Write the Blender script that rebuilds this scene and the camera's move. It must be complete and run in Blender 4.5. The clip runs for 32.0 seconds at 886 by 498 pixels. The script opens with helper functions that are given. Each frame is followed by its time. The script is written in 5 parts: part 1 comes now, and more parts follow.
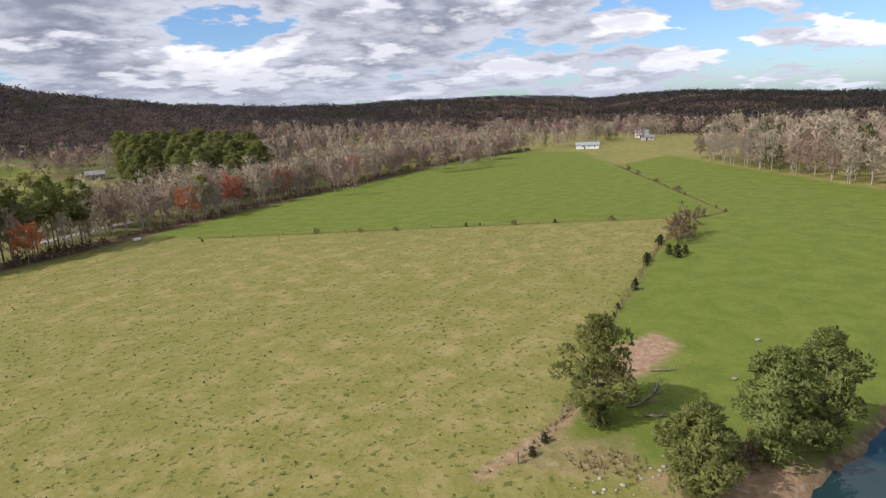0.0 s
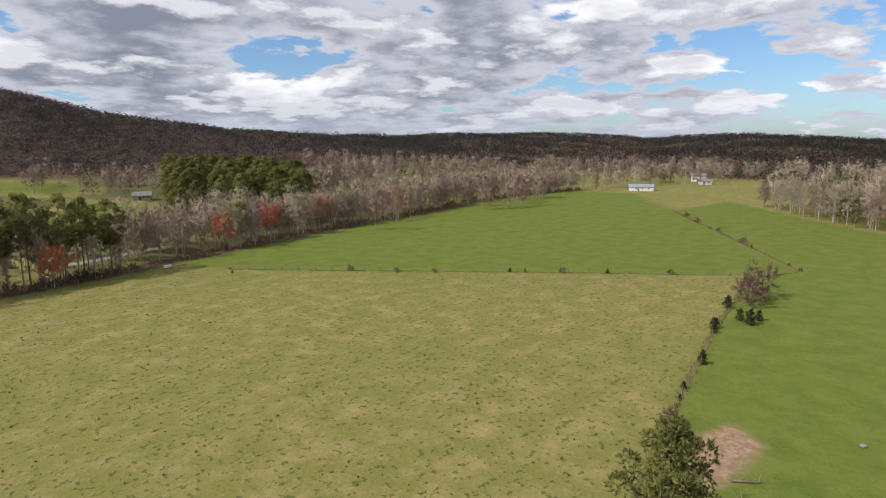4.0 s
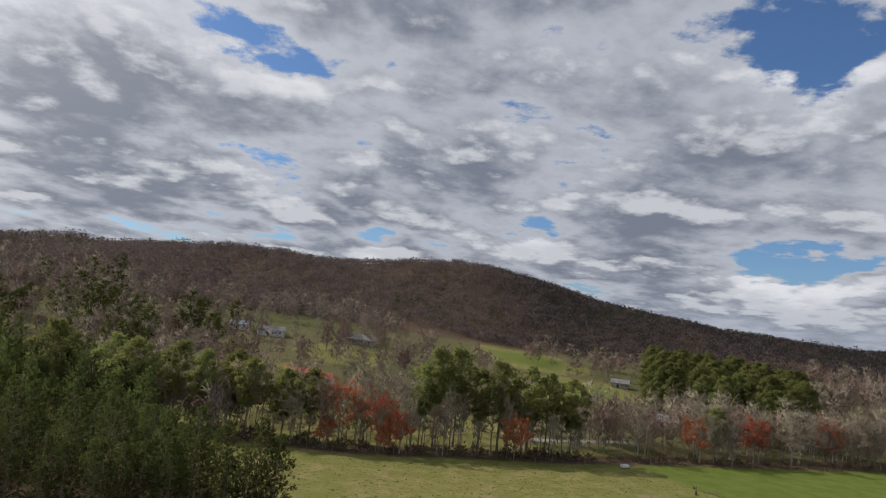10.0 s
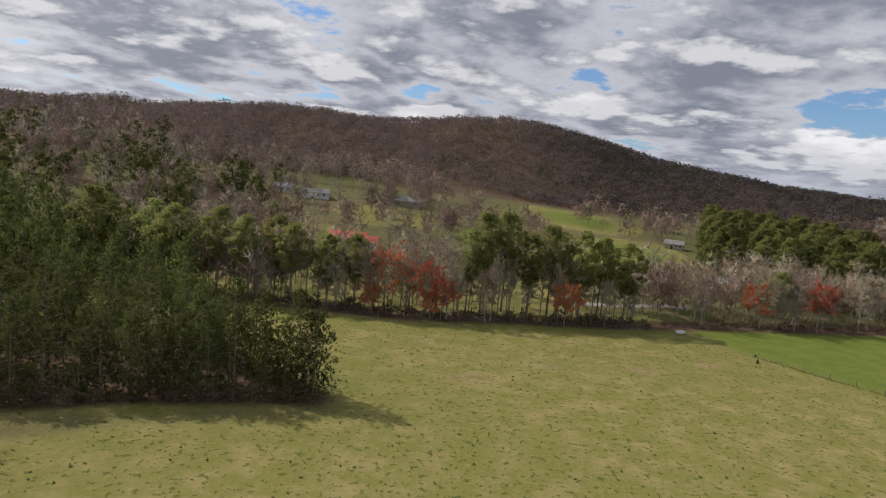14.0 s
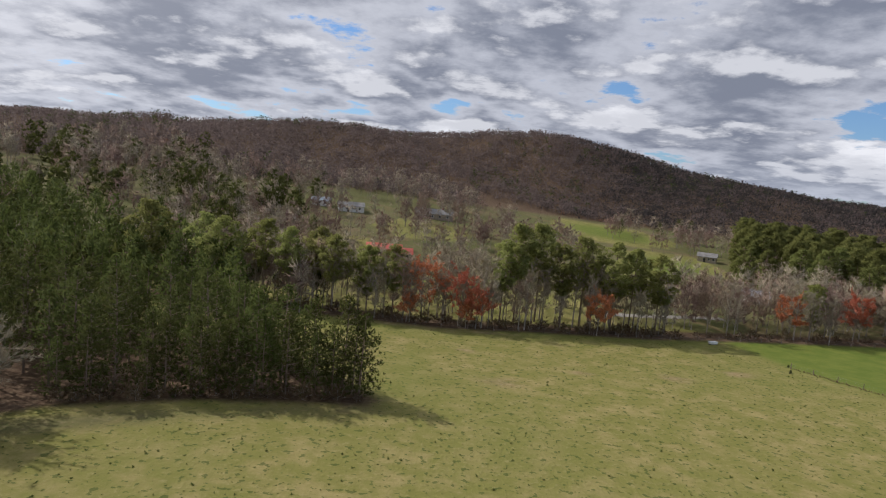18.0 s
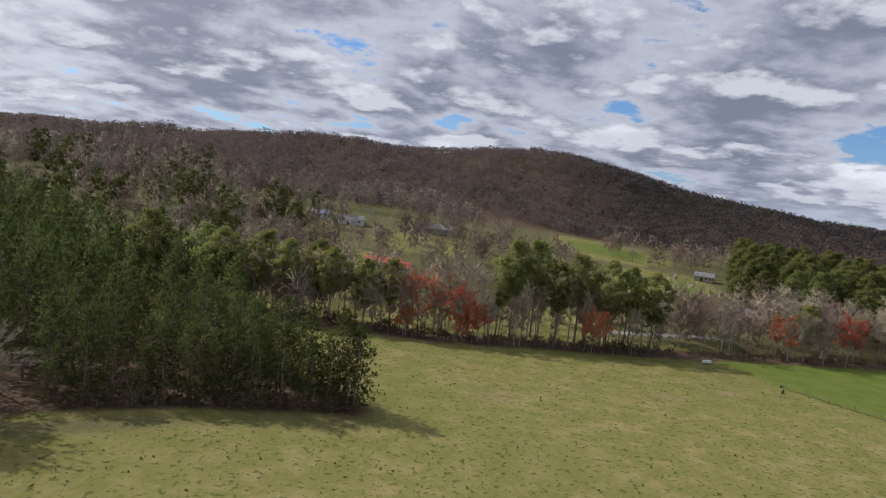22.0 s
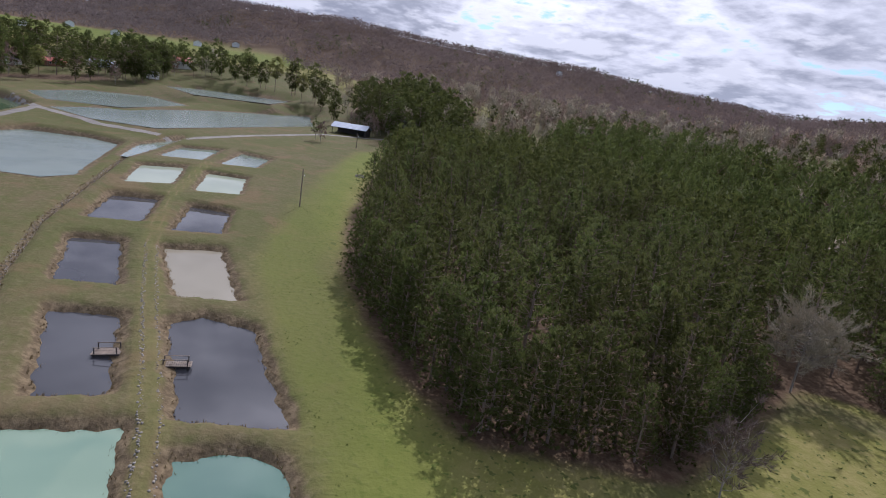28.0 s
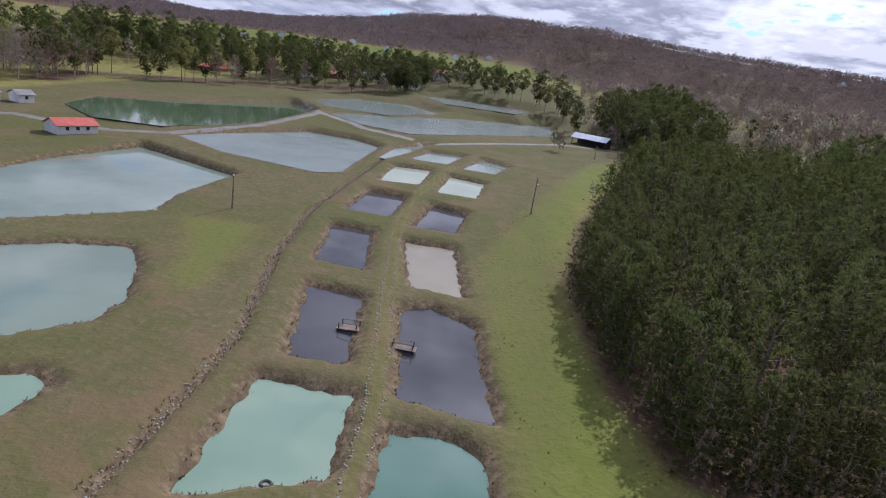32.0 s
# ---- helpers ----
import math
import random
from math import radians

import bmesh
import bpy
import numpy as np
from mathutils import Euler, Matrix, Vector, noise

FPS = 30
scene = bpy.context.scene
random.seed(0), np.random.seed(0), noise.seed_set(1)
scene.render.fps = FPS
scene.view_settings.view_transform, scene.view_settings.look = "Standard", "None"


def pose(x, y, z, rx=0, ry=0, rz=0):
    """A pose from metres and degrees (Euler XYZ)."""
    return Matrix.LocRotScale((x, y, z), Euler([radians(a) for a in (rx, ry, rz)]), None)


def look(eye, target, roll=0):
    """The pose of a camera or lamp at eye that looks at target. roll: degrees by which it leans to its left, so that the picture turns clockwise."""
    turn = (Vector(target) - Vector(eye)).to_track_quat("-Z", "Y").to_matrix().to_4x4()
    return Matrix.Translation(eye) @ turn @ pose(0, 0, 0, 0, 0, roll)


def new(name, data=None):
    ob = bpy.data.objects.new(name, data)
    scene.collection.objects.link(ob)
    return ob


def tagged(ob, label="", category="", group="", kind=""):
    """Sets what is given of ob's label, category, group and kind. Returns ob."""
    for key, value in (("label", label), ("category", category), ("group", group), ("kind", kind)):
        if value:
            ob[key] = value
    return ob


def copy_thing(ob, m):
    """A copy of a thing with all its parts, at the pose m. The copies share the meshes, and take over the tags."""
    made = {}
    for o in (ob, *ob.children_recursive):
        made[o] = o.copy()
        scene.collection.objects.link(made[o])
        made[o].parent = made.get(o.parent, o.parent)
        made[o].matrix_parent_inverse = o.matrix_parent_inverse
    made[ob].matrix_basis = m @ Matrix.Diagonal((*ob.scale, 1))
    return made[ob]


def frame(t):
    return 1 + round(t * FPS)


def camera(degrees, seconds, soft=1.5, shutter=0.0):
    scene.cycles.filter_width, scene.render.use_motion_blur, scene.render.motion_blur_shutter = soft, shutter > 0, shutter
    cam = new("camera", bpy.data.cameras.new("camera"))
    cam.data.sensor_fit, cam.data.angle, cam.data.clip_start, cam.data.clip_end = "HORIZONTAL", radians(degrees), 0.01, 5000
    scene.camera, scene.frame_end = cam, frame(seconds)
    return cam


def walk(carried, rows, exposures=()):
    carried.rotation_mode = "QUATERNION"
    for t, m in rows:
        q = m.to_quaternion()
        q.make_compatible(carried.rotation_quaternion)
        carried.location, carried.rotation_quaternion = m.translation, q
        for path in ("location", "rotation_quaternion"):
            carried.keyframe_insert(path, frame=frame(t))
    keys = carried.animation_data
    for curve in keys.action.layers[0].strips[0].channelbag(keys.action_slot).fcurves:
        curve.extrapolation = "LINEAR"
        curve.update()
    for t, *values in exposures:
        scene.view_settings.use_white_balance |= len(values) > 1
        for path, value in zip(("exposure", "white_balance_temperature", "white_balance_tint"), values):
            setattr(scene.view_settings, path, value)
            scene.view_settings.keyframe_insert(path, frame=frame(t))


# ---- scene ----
# ---------------------------------------------------------------- camera
def station(x, y, z, yaw, pitch, roll):
    """Camera pose: heading to the left of north, pitch up, lean to the left, in degrees."""
    return pose(x, y, z, 90 + pitch, 0, yaw) @ pose(0, 0, 0, 0, 0, roll)


cam = camera(71.0, 32.0, soft=1.0)
PATH = [
(0.0, -23.82, -36.56, 35.0, -51.79, -12.67, -3.06),
(0.5, -21.49, -35.07, 34.87, -51.23, -11.33, -3.55),
(1.0, -19.27, -33.6, 34.77, -50.89, -9.79, -3.67),
(1.5, -17.33, -32.23, 34.65, -50.79, -8.36, -3.68),
(2.0, -15.82, -31.1, 34.57, -50.82, -7.62, -3.52),
(2.5, -14.78, -30.29, 34.74, -50.79, -7.95, -3.25),
(4.5, -12.62, -28.53, 35.92, -44.82, -9.85, 0.8),
(5.0, -11.74, -27.89, 35.81, -39.76, -9.52, 1.97),
(5.5, -10.32, -26.8, 35.54, -33.14, -11.12, 2.08),
(6.0, -8.6, -25.21, 35.21, -26.61, -11.64, 2.59),
(6.5, -6.88, -23.25, 34.97, -20.29, -11.35, 3.58),
(7.0, -5.42, -21.19, 34.85, -15.24, -10.5, 5.19),
(7.5, -4.29, -19.18, 34.83, -11.38, -10.87, 6.25),
(8.0, -3.36, -17.32, 34.91, -9.02, -10.39, 7.39),
(8.5, -2.52, -15.64, 34.99, -8.05, -12.51, 7.24),
(9.0, -1.76, -14.17, 34.97, -6.04, -1.81, 7.01),
(9.5, -1.14, -12.86, 34.74, -4.5, 8.86, 6.54),
(10.0, -0.83, -11.46, 34.55, -4.4, 6.37, 6.11),
(10.5, -0.79, -9.77, 34.55, -4.47, 3.18, 5.9),
(11.0, -0.79, -7.54, 34.67, -4.24, 1.24, 5.8),
(11.5, -0.57, -4.71, 34.84, -2.87, 0.26, 5.68),
(12.0, -0.23, -2.15, 34.92, -1.77, -1.86, 5.41),
(12.5, -0.04, -0.59, 34.99, -1.48, -6.45, 5.22),
(13.0, -0.0, 0.0, 35.0, -1.44, -7.45, 5.18),
(13.5, -0.1, 0.09, 35.2, -1.46, -7.31, 5.38),
(14.0, -0.2, -0.1, 35.37, -1.47, -6.95, 5.54),
(14.5, -0.39, -0.6, 35.48, -1.58, -6.88, 5.5),
(16.5, -1.6, -4.21, 35.39, -1.32, -6.99, 5.29),
(17.0, -1.86, -5.24, 35.3, -0.74, -6.94, 5.02),
(17.5, -1.85, -5.67, 35.2, 0.59, -6.44, 5.07),
(18.0, -1.73, -5.71, 35.15, 1.37, -5.94, 5.31),
(18.5, -1.61, -5.63, 35.16, 1.48, -5.31, 5.6),
(19.0, -1.58, -5.56, 35.22, 1.46, -4.76, 5.94),
(19.5, -1.61, -5.5, 35.31, 1.41, -4.38, 6.38),
(20.0, -1.64, -5.42, 35.37, 1.39, -4.12, 6.65),
(20.5, -1.59, -5.31, 35.33, 1.36, -3.98, 6.8),
(21.0, -1.41, -5.37, 35.26, 1.45, -3.95, 6.81),
(21.5, -1.2, -5.89, 35.3, 1.55, -4.17, 6.74),
(22.0, -1.16, -7.33, 35.27, 1.48, -4.58, 6.41),
(22.5, -1.31, -9.24, 35.25, 2.11, -5.18, 5.67),
(23.0, -1.5, -10.79, 35.24, 2.79, -5.74, 5.0),
(23.5, -1.51, -11.42, 35.2, 4.18, -6.24, 4.45),
(24.0, -1.37, -11.45, 35.16, 5.86, -7.22, 4.31),
(24.5, -1.09, -11.17, 35.08, 10.35, -8.14, 4.31),
(25.0, -0.72, -10.77, 35.03, 18.68, -9.51, 3.9),
(25.5, -0.4, -10.47, 34.99, 29.19, -9.81, 4.24),
(26.0, -0.17, -10.25, 34.9, 38.8, -9.65, 5.71),
(26.5, -0.02, -10.12, 34.79, 48.34, -10.07, 6.94),
(28.5, 0.76, -9.4, 33.66, 74.5, -14.58, 8.3),
(29.0, 0.87, -9.17, 33.67, 75.28, -14.47, 8.01),
(29.5, 0.94, -9.06, 33.72, 76.05, -14.12, 7.84),
(30.0, 1.0, -9.12, 33.66, 77.44, -13.74, 7.83),
(30.5, 1.05, -9.17, 33.6, 80.07, -13.87, 7.62),
(31.0, 1.08, -9.15, 33.7, 84.02, -15.21, 7.1),
(31.5, 1.14, -9.03, 33.81, 88.58, -15.91, 7.53),
(32.0, 1.26, -8.89, 33.81, 92.83, -16.16, 8.62)
]
walk(cam, [(t, station(*p)) for t, *p in PATH], exposures=[(0, 0.28, 6200, 16), (3, 0.18, 6250, 14), (6, 0.08, 6400, 14), (8.4, 0.10, 6400, 13), (9.1, 0.10, 6300, 12), (9.8, -0.28, 6200, 12), (10.5, -0.32, 6200, 12), (12, -0.26, 6300, 13), (13, -0.08, 6420, 14), (19, -0.08, 6100, 14), (24, -0.22, 5950, 16), (26, -0.30, 5950, 18), (28.5, 0.04, 5600, 22), (32, 0.04, 5550, 23)])

# ---------------------------------------------------------------- light
SUN_LEFT, SUN_UP = 65.0, 41.0      # degrees left of north, degrees up
to_sun = Vector((-math.sin(radians(SUN_LEFT)) * math.cos(radians(SUN_UP)), math.cos(radians(SUN_LEFT)) * math.cos(radians(SUN_UP)), math.sin(radians(SUN_UP))))
sun = new("sun", bpy.data.lights.new("sun", "SUN"))
sun.data.energy, sun.data.angle, sun.data.color = 3.45, radians(0.6), (1.0, 0.94, 0.84)
sun.matrix_world = look(to_sun * 100, (0, 0, 0))


class Nodes:
    """Short hand for a node tree."""

    def __init__(self, tree):
        self.t = tree
        tree.nodes.clear()

    def n(self, kind, **kw):
        node = self.t.nodes.new("ShaderNode" + kind)
        for k, v in kw.items():
            if k == "op":
                node.operation = v
            elif k == "blend":
                node.blend_type = v
            elif k == "dtype":
                node.data_type = v
            elif k == "attr":
                node.attribute_name = v
            elif k == "interp":
                node.interpolation_type = v
        return node

    def put(self, sock, v):
        if isinstance(v, bpy.types.NodeSocket):
            self.t.links.new(v, sock)
        elif isinstance(v, (tuple, list)) and sock.type == "RGBA" and len(v) == 3:
            sock.default_value = (*v, 1)
        else:
            sock.default_value = v

    def math(self, op, a, b=0.0, c=0.0):
        m = self.n("Math", op=op)
        for s, v in zip(m.inputs, (a, b, c)):
            self.put(s, v)
        return m.outputs[0]

    def vmath(self, op, a, b=(0, 0, 0)):
        m = self.n("VectorMath", op=op)
        self.put(m.inputs[0], a), self.put(m.inputs[1], b)
        return m.outputs[1] if op in ("DOT_PRODUCT", "LENGTH") else m.outputs[0]

    def noise(self, vec, scale, detail=4.0, rough=0.55, distort=0.0):
        m = self.n("TexNoise")
        self.put(m.inputs["Vector"], vec)
        for k, v in (("Scale", scale), ("Detail", detail), ("Roughness", rough), ("Distortion", distort)):
            m.inputs[k].default_value = v
        return m.outputs["Fac"]

    def ramp(self, v, a, b, lo=0.0, hi=1.0):
        m = self.n("MapRange", interp="SMOOTHSTEP")
        for s, x in zip(m.inputs, (v, a, b, lo, hi)):
            self.put(s, x)
        return m.outputs[0]

    def mix(self, f, a, b, blend="MIX"):
        m = self.n("Mix", dtype="RGBA", blend=blend)
        self.put(m.inputs[0], f), self.put(m.inputs[6], a), self.put(m.inputs[7], b)
        return m.outputs[2]


world = bpy.data.worlds.new("sky")
scene.world = world
world.use_nodes = True
W = Nodes(world.node_tree)
sky = W.n("TexSky")
sky.sky_type, sky.sun_disc = "NISHITA", False
sky.sun_elevation, sky.sun_rotation = radians(SUN_UP), radians(-SUN_LEFT)
sky.air_density, sky.dust_density = 1.0, 0.6
way = W.n("TexCoord").outputs["Generated"]
sep = W.n("SeparateXYZ")
W.put(sep.inputs[0], way)
up = W.math("MAXIMUM", sep.outputs[2], 0.0)


def overhead(lift):
    """Where the way from the eye, raised by lift, meets the flat cloud layer."""
    den = W.math("ADD", W.math("ADD", up, lift), 0.19)
    c = W.n("CombineXYZ")
    W.put(c.inputs[0], W.math("DIVIDE", sep.outputs[0], den))
    W.put(c.inputs[1], W.math("DIVIDE", sep.outputs[1], den))
    return c.outputs[0]


def puffs(at, scale):
    """Rounded heads of cumulus, 1 at their middles."""
    v = W.n("TexVoronoi")
    v.feature = "SMOOTH_F1"
    v.inputs["Scale"].default_value, v.inputs["Smoothness"].default_value = scale, 0.55
    W.put(v.inputs["Vector"], at)
    return W.math("SUBTRACT", 1.0, v.outputs["Distance"])


def deck(at):
    """Density of the broken cumulus deck: banks, heads on the banks, frayed edges."""
    warp = W.n("TexNoise")
    W.put(warp.inputs["Vector"], at)
    warp.inputs["Scale"].default_value, warp.inputs["Detail"].default_value = 2.6, 4.0
    curl = W.vmath("ADD", at, W.vmath("MULTIPLY", W.vmath("SUBTRACT", warp.outputs["Color"], (0.5, 0.5, 0.5)), (0.55, 0.55, 0.0)))
    heads = W.math("MULTIPLY_ADD", puffs(curl, 2.6), 0.17, W.math("MULTIPLY", puffs(curl, 6.5), 0.11))
    return W.math("ADD", W.noise(at, 1.35, 8.0, 0.60), W.math("SUBTRACT", heads, 0.165))


n1, n2 = deck(overhead(0.0)), deck(overhead(0.034))
east = W.ramp(W.vmath("DOT_PRODUCT", way, (0.92, -0.39, 0.0)), 0.50, 1.0)
cover = W.math("MULTIPLY_ADD", east, -0.20, n1)
mask = W.ramp(cover, 0.335, 0.385)
thick = W.ramp(cover, 0.37, 0.56)
edge = W.math("MULTIPLY", W.ramp(W.math("SUBTRACT", n1, n2), 0.015, 0.14), W.math("SUBTRACT", 1.0, W.math("MULTIPLY", thick, 0.30)))
facing = W.math("MAXIMUM", W.vmath("DOT_PRODUCT", way, tuple(to_sun)), 0.0)
glow, burn = W.math("POWER", facing, 5.0), W.math("POWER", facing, 18.0)
belly = W.mix(thick, (0.56, 0.58, 0.62), (0.232, 0.255, 0.308))
cloud = W.mix(W.math("MULTIPLY", edge, 0.85), belly, (1.0, 1.0, 0.985))
low = W.ramp(sep.outputs[2], 0.0, 0.10)
cloud = W.mix(low, W.mix(0.55, cloud, (0.47, 0.51, 0.58)), cloud)
open_part = W.math("SUBTRACT", 1.0, W.math("MULTIPLY", thick, 0.60))
cloud = W.mix(W.math("MULTIPLY", W.math("MULTIPLY", glow, open_part), 0.95), cloud, (1.25, 1.23, 1.19))
cloud = W.mix(W.math("MULTIPLY", burn, W.math("SUBTRACT", 1.0, W.math("MULTIPLY", thick, 0.80))), cloud, (5.6, 5.4, 5.1))
blue = W.mix(1.0, sky.outputs[0], (0.115, 0.115, 0.115), "MULTIPLY")
blue = W.mix(1.0, blue, (0.62, 0.80, 1.0), "MULTIPLY")
bg = W.n("Background")
W.put(bg.inputs[0], W.mix(mask, blue, cloud))
bg.inputs[1].default_value = 1.0
out = W.n("OutputWorld")
W.put(out.inputs[0], bg.outputs[0])


# ---------------------------------------------------------------- materials
def material(name, build, rough=0.8, metal=0.0, spec=0.3):
    m = bpy.data.materials.new(name)
    m.use_nodes = True
    N = Nodes(m.node_tree)
    p = N.n("BsdfPrincipled")
    p.inputs["Roughness"].default_value, p.inputs["Metallic"].default_value = rough, metal
    p.inputs["Specular IOR Level"].default_value = spec
    o = N.n("OutputMaterial")
    N.put(o.inputs[0], p.outputs[0])
    build(N, p)
    return m


def bump(N, p, h, strength, dist):
    b = N.n("Bump")
    b.inputs["Strength"].default_value, b.inputs["Distance"].default_value = strength, dist
    N.put(b.inputs["Height"], h)
    N.put(p.inputs["Normal"], b.outputs[0])


def surface(name, a, b, scale=3.0, rough=0.8, metal=0.0, relief=0.02, fine=25.0, vary=0.25, spec=0.3):
    """Two colours mixed by a coarse and a fine noise, with a shift of tone from object to object."""

    def build(N, p):
        at = N.n("TexCoord").outputs["Object"]
        coarse, small = N.noise(at, scale), N.noise(at, fine, 2.0)
        f = N.math("MULTIPLY_ADD", small, 0.5, N.math("MULTIPLY", coarse, 0.8))
        col = N.mix(N.ramp(f, 0.4, 0.85), a, b)
        tone = N.math("MULTIPLY_ADD", N.n("ObjectInfo").outputs["Random"], vary, 1.0 - vary / 2)
        hsv = N.n("HueSaturation")
        N.put(hsv.inputs["Value"], tone), N.put(hsv.inputs["Color"], col)
        N.put(p.inputs["Base Color"], hsv.outputs[0])
        bump(N, p, small, 0.5, relief)

    return material(name, build, rough, metal, spec)


def foliage(name, a, b, through_light=0.25, vary=0.3, rough=0.7, spec=0.2):
    """Leaves and needles: tone shifts clump by clump and tree by tree, some light passes through."""

    def build(N, p):
        isl = N.n("NewGeometry").outputs["Random Per Island"]
        rnd = N.n("ObjectInfo").outputs["Random"]
        col = N.mix(isl, a, b)
        hsv = N.n("HueSaturation")
        N.put(hsv.inputs["Value"], N.math("MULTIPLY_ADD", rnd, vary, 1.0 - vary / 2))
        N.put(hsv.inputs["Hue"], N.math("MULTIPLY_ADD", rnd, 0.03, 0.485))
        N.put(hsv.inputs["Color"], col)
        N.put(p.inputs["Base Color"], hsv.outputs[0])
        if through_light:
            tr, mx = N.n("BsdfTranslucent"), N.n("MixShader")
            N.put(tr.inputs[0], hsv.outputs[0])
            mx.inputs[0].default_value = through_light
            N.put(mx.inputs[1], p.outputs[0]), N.put(mx.inputs[2], tr.outputs[0])
            N.put([n for n in N.t.nodes if n.type == "OUTPUT_MATERIAL"][0].inputs[0], mx.outputs[0])

    return material(name, build, rough, 0.0, spec)


def canopy(name, a, b, vary=0.2):
    """Wooded slopes seen from afar: each crown has its tone, broken up by limbs and twigs."""

    def build(N, p):
        at = N.n("NewGeometry").outputs["Position"]
        twig, limb = N.noise(at, 0.85, 4.0, 0.7), N.noise(at, 0.22, 3.0)
        col = N.mix(N.n("NewGeometry").outputs["Random Per Island"], a, b)
        hsv = N.n("HueSaturation")
        N.put(hsv.inputs["Value"], N.math("ADD", N.ramp(twig, 0.30, 0.70, 0.62, 1.22), N.ramp(limb, 0.35, 0.65, -vary / 2, vary / 2)))
        N.put(hsv.inputs["Color"], col)
        N.put(p.inputs["Base Color"], hsv.outputs[0])
        tr, mx = N.n("BsdfTranslucent"), N.n("MixShader")
        N.put(tr.inputs[0], hsv.outputs[0])
        mx.inputs[0].default_value = 0.5
        N.put(mx.inputs[1], p.outputs[0]), N.put(mx.inputs[2], tr.outputs[0])
        N.put([n for n in N.t.nodes if n.type == "OUTPUT_MATERIAL"][0].inputs[0], mx.outputs[0])

    return material(name, build, 0.95, 0.0, 0.05)


def ground_build(N, p):
    at = N.n("NewGeometry").outputs["Position"]
    lush, dirt, tan, woods, bank = (N.n("Attribute", attr=a).outputs["Fac"] for a in ("lush", "dirt", "tan", "woods", "bank"))
    broad = N.noise(at, 0.018, 3.0)
    patch = N.noise(at, 0.19, 6.0, 0.66)
    grain = N.noise(at, 0.9, 4.0, 0.7)
    tuft = N.noise(at, 0.95, 2.0, 0.55)
    pasture = N.mix(N.ramp(patch, 0.40, 0.72), (0.178, 0.170, 0.046), (0.285, 0.232, 0.095))
    pasture = N.mix(N.ramp(broad, 0.42, 0.62, 0.0, 0.45), pasture, (0.165, 0.168, 0.044))
    pasture = N.mix(N.ramp(grain, 0.52, 0.72, 0.0, 0.42), pasture, (0.32, 0.27, 0.12))
    pasture = N.mix(N.ramp(tuft, 0.59, 0.65, 0.0, 0.66), pasture, (0.050, 0.075, 0.016))
    bright = N.mix(N.ramp(patch, 0.3, 0.7), (0.100, 0.138, 0.022), (0.150, 0.174, 0.034))
    bright = N.mix(N.ramp(grain, 0.54, 0.74, 0.0, 0.5), bright, (0.055, 0.085, 0.016))
    dormant = N.mix(N.ramp(patch, 0.35, 0.65), (0.140, 0.112, 0.058), (0.100, 0.102, 0.036))
    dormant = N.mix(N.ramp(grain, 0.46, 0.74, 0.0, 0.75), dormant, (0.185, 0.152, 0.085))
    dormant = N.mix(N.ramp(broad, 0.40, 0.60, 0.0, 0.6), dormant, (0.092, 0.102, 0.030))
    dormant = N.mix(N.ramp(N.noise(at, 0.07, 4.0, 0.6, 0.6), 0.52, 0.68, 0.0, 0.6), dormant, (0.175, 0.118, 0.066))
    soil = N.mix(N.ramp(grain, 0.35, 0.7), (0.24, 0.15, 0.09), (0.36, 0.26, 0.17))
    litter = N.mix(N.ramp(grain, 0.35, 0.7), (0.085, 0.052, 0.032), (0.15, 0.105, 0.065))
    mud = N.mix(N.ramp(grain, 0.4, 0.7), (0.115, 0.085, 0.050), (0.225, 0.170, 0.100))
    wob = N.math("MULTIPLY_ADD", patch, 0.9, -0.45)
    col = pasture
    for f, c in ((lush, bright), (tan, dormant), (woods, litter), (bank, mud), (dirt, soil)):
        col = N.mix(N.ramp(N.math("ADD", f, N.math("MULTIPLY", wob, N.math("MULTIPLY", f, N.math("SUBTRACT", 1.6, f)))), 0.18, 0.82), col, c)
    N.put(p.inputs["Base Color"], col)
    bump(N, p, N.math("MULTIPLY_ADD", tuft, 0.6, grain), 0.8, 0.25)


M_GROUND = material("ground", ground_build, 0.95, 0.0, 0.1)
M_BARK = surface("pine_bark", (0.17, 0.120, 0.088), (0.29, 0.220, 0.165), 2.0, 0.9)
M_GREYBARK = surface("grey_bark", (0.245, 0.210, 0.172), (0.420, 0.372, 0.315), 1.0, 0.9)
M_PINE = foliage("pine_needles", (0.064, 0.080, 0.021), (0.118, 0.132, 0.038), 0.50, 0.45, spec=0.05)
M_FIELD_PINE = foliage("yellow_green_needles", (0.195, 0.220, 0.066), (0.310, 0.325, 0.112), 0.50, spec=0.05)
# Lighter than pine_needles: sun on the crowns is put into the colour.
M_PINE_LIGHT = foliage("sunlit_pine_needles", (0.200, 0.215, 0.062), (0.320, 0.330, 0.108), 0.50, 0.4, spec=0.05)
M_GROVE = foliage("grove_needles", (0.140, 0.162, 0.048), (0.222, 0.240, 0.078), 0.50, 0.4, spec=0.05)
M_TWIG = foliage("bare_twigs", (0.27, 0.225, 0.160), (0.42, 0.355, 0.262), 0.0, 0.3, 0.9)
M_TWIG_PINK = foliage("budding_twigs", (0.230, 0.155, 0.122), (0.360, 0.255, 0.202), 0.0, 0.3, 0.9)
M_RED = foliage("red_maple_flowers", (0.46, 0.15, 0.07), (0.66, 0.30, 0.16), 0.2, 0.25)
M_GREENBUD = foliage("spring_leaves", (0.11, 0.14, 0.035), (0.20, 0.22, 0.07), 0.25)
M_CEDAR = foliage("cedar_foliage", (0.030, 0.040, 0.012), (0.075, 0.085, 0.028), 0.15)
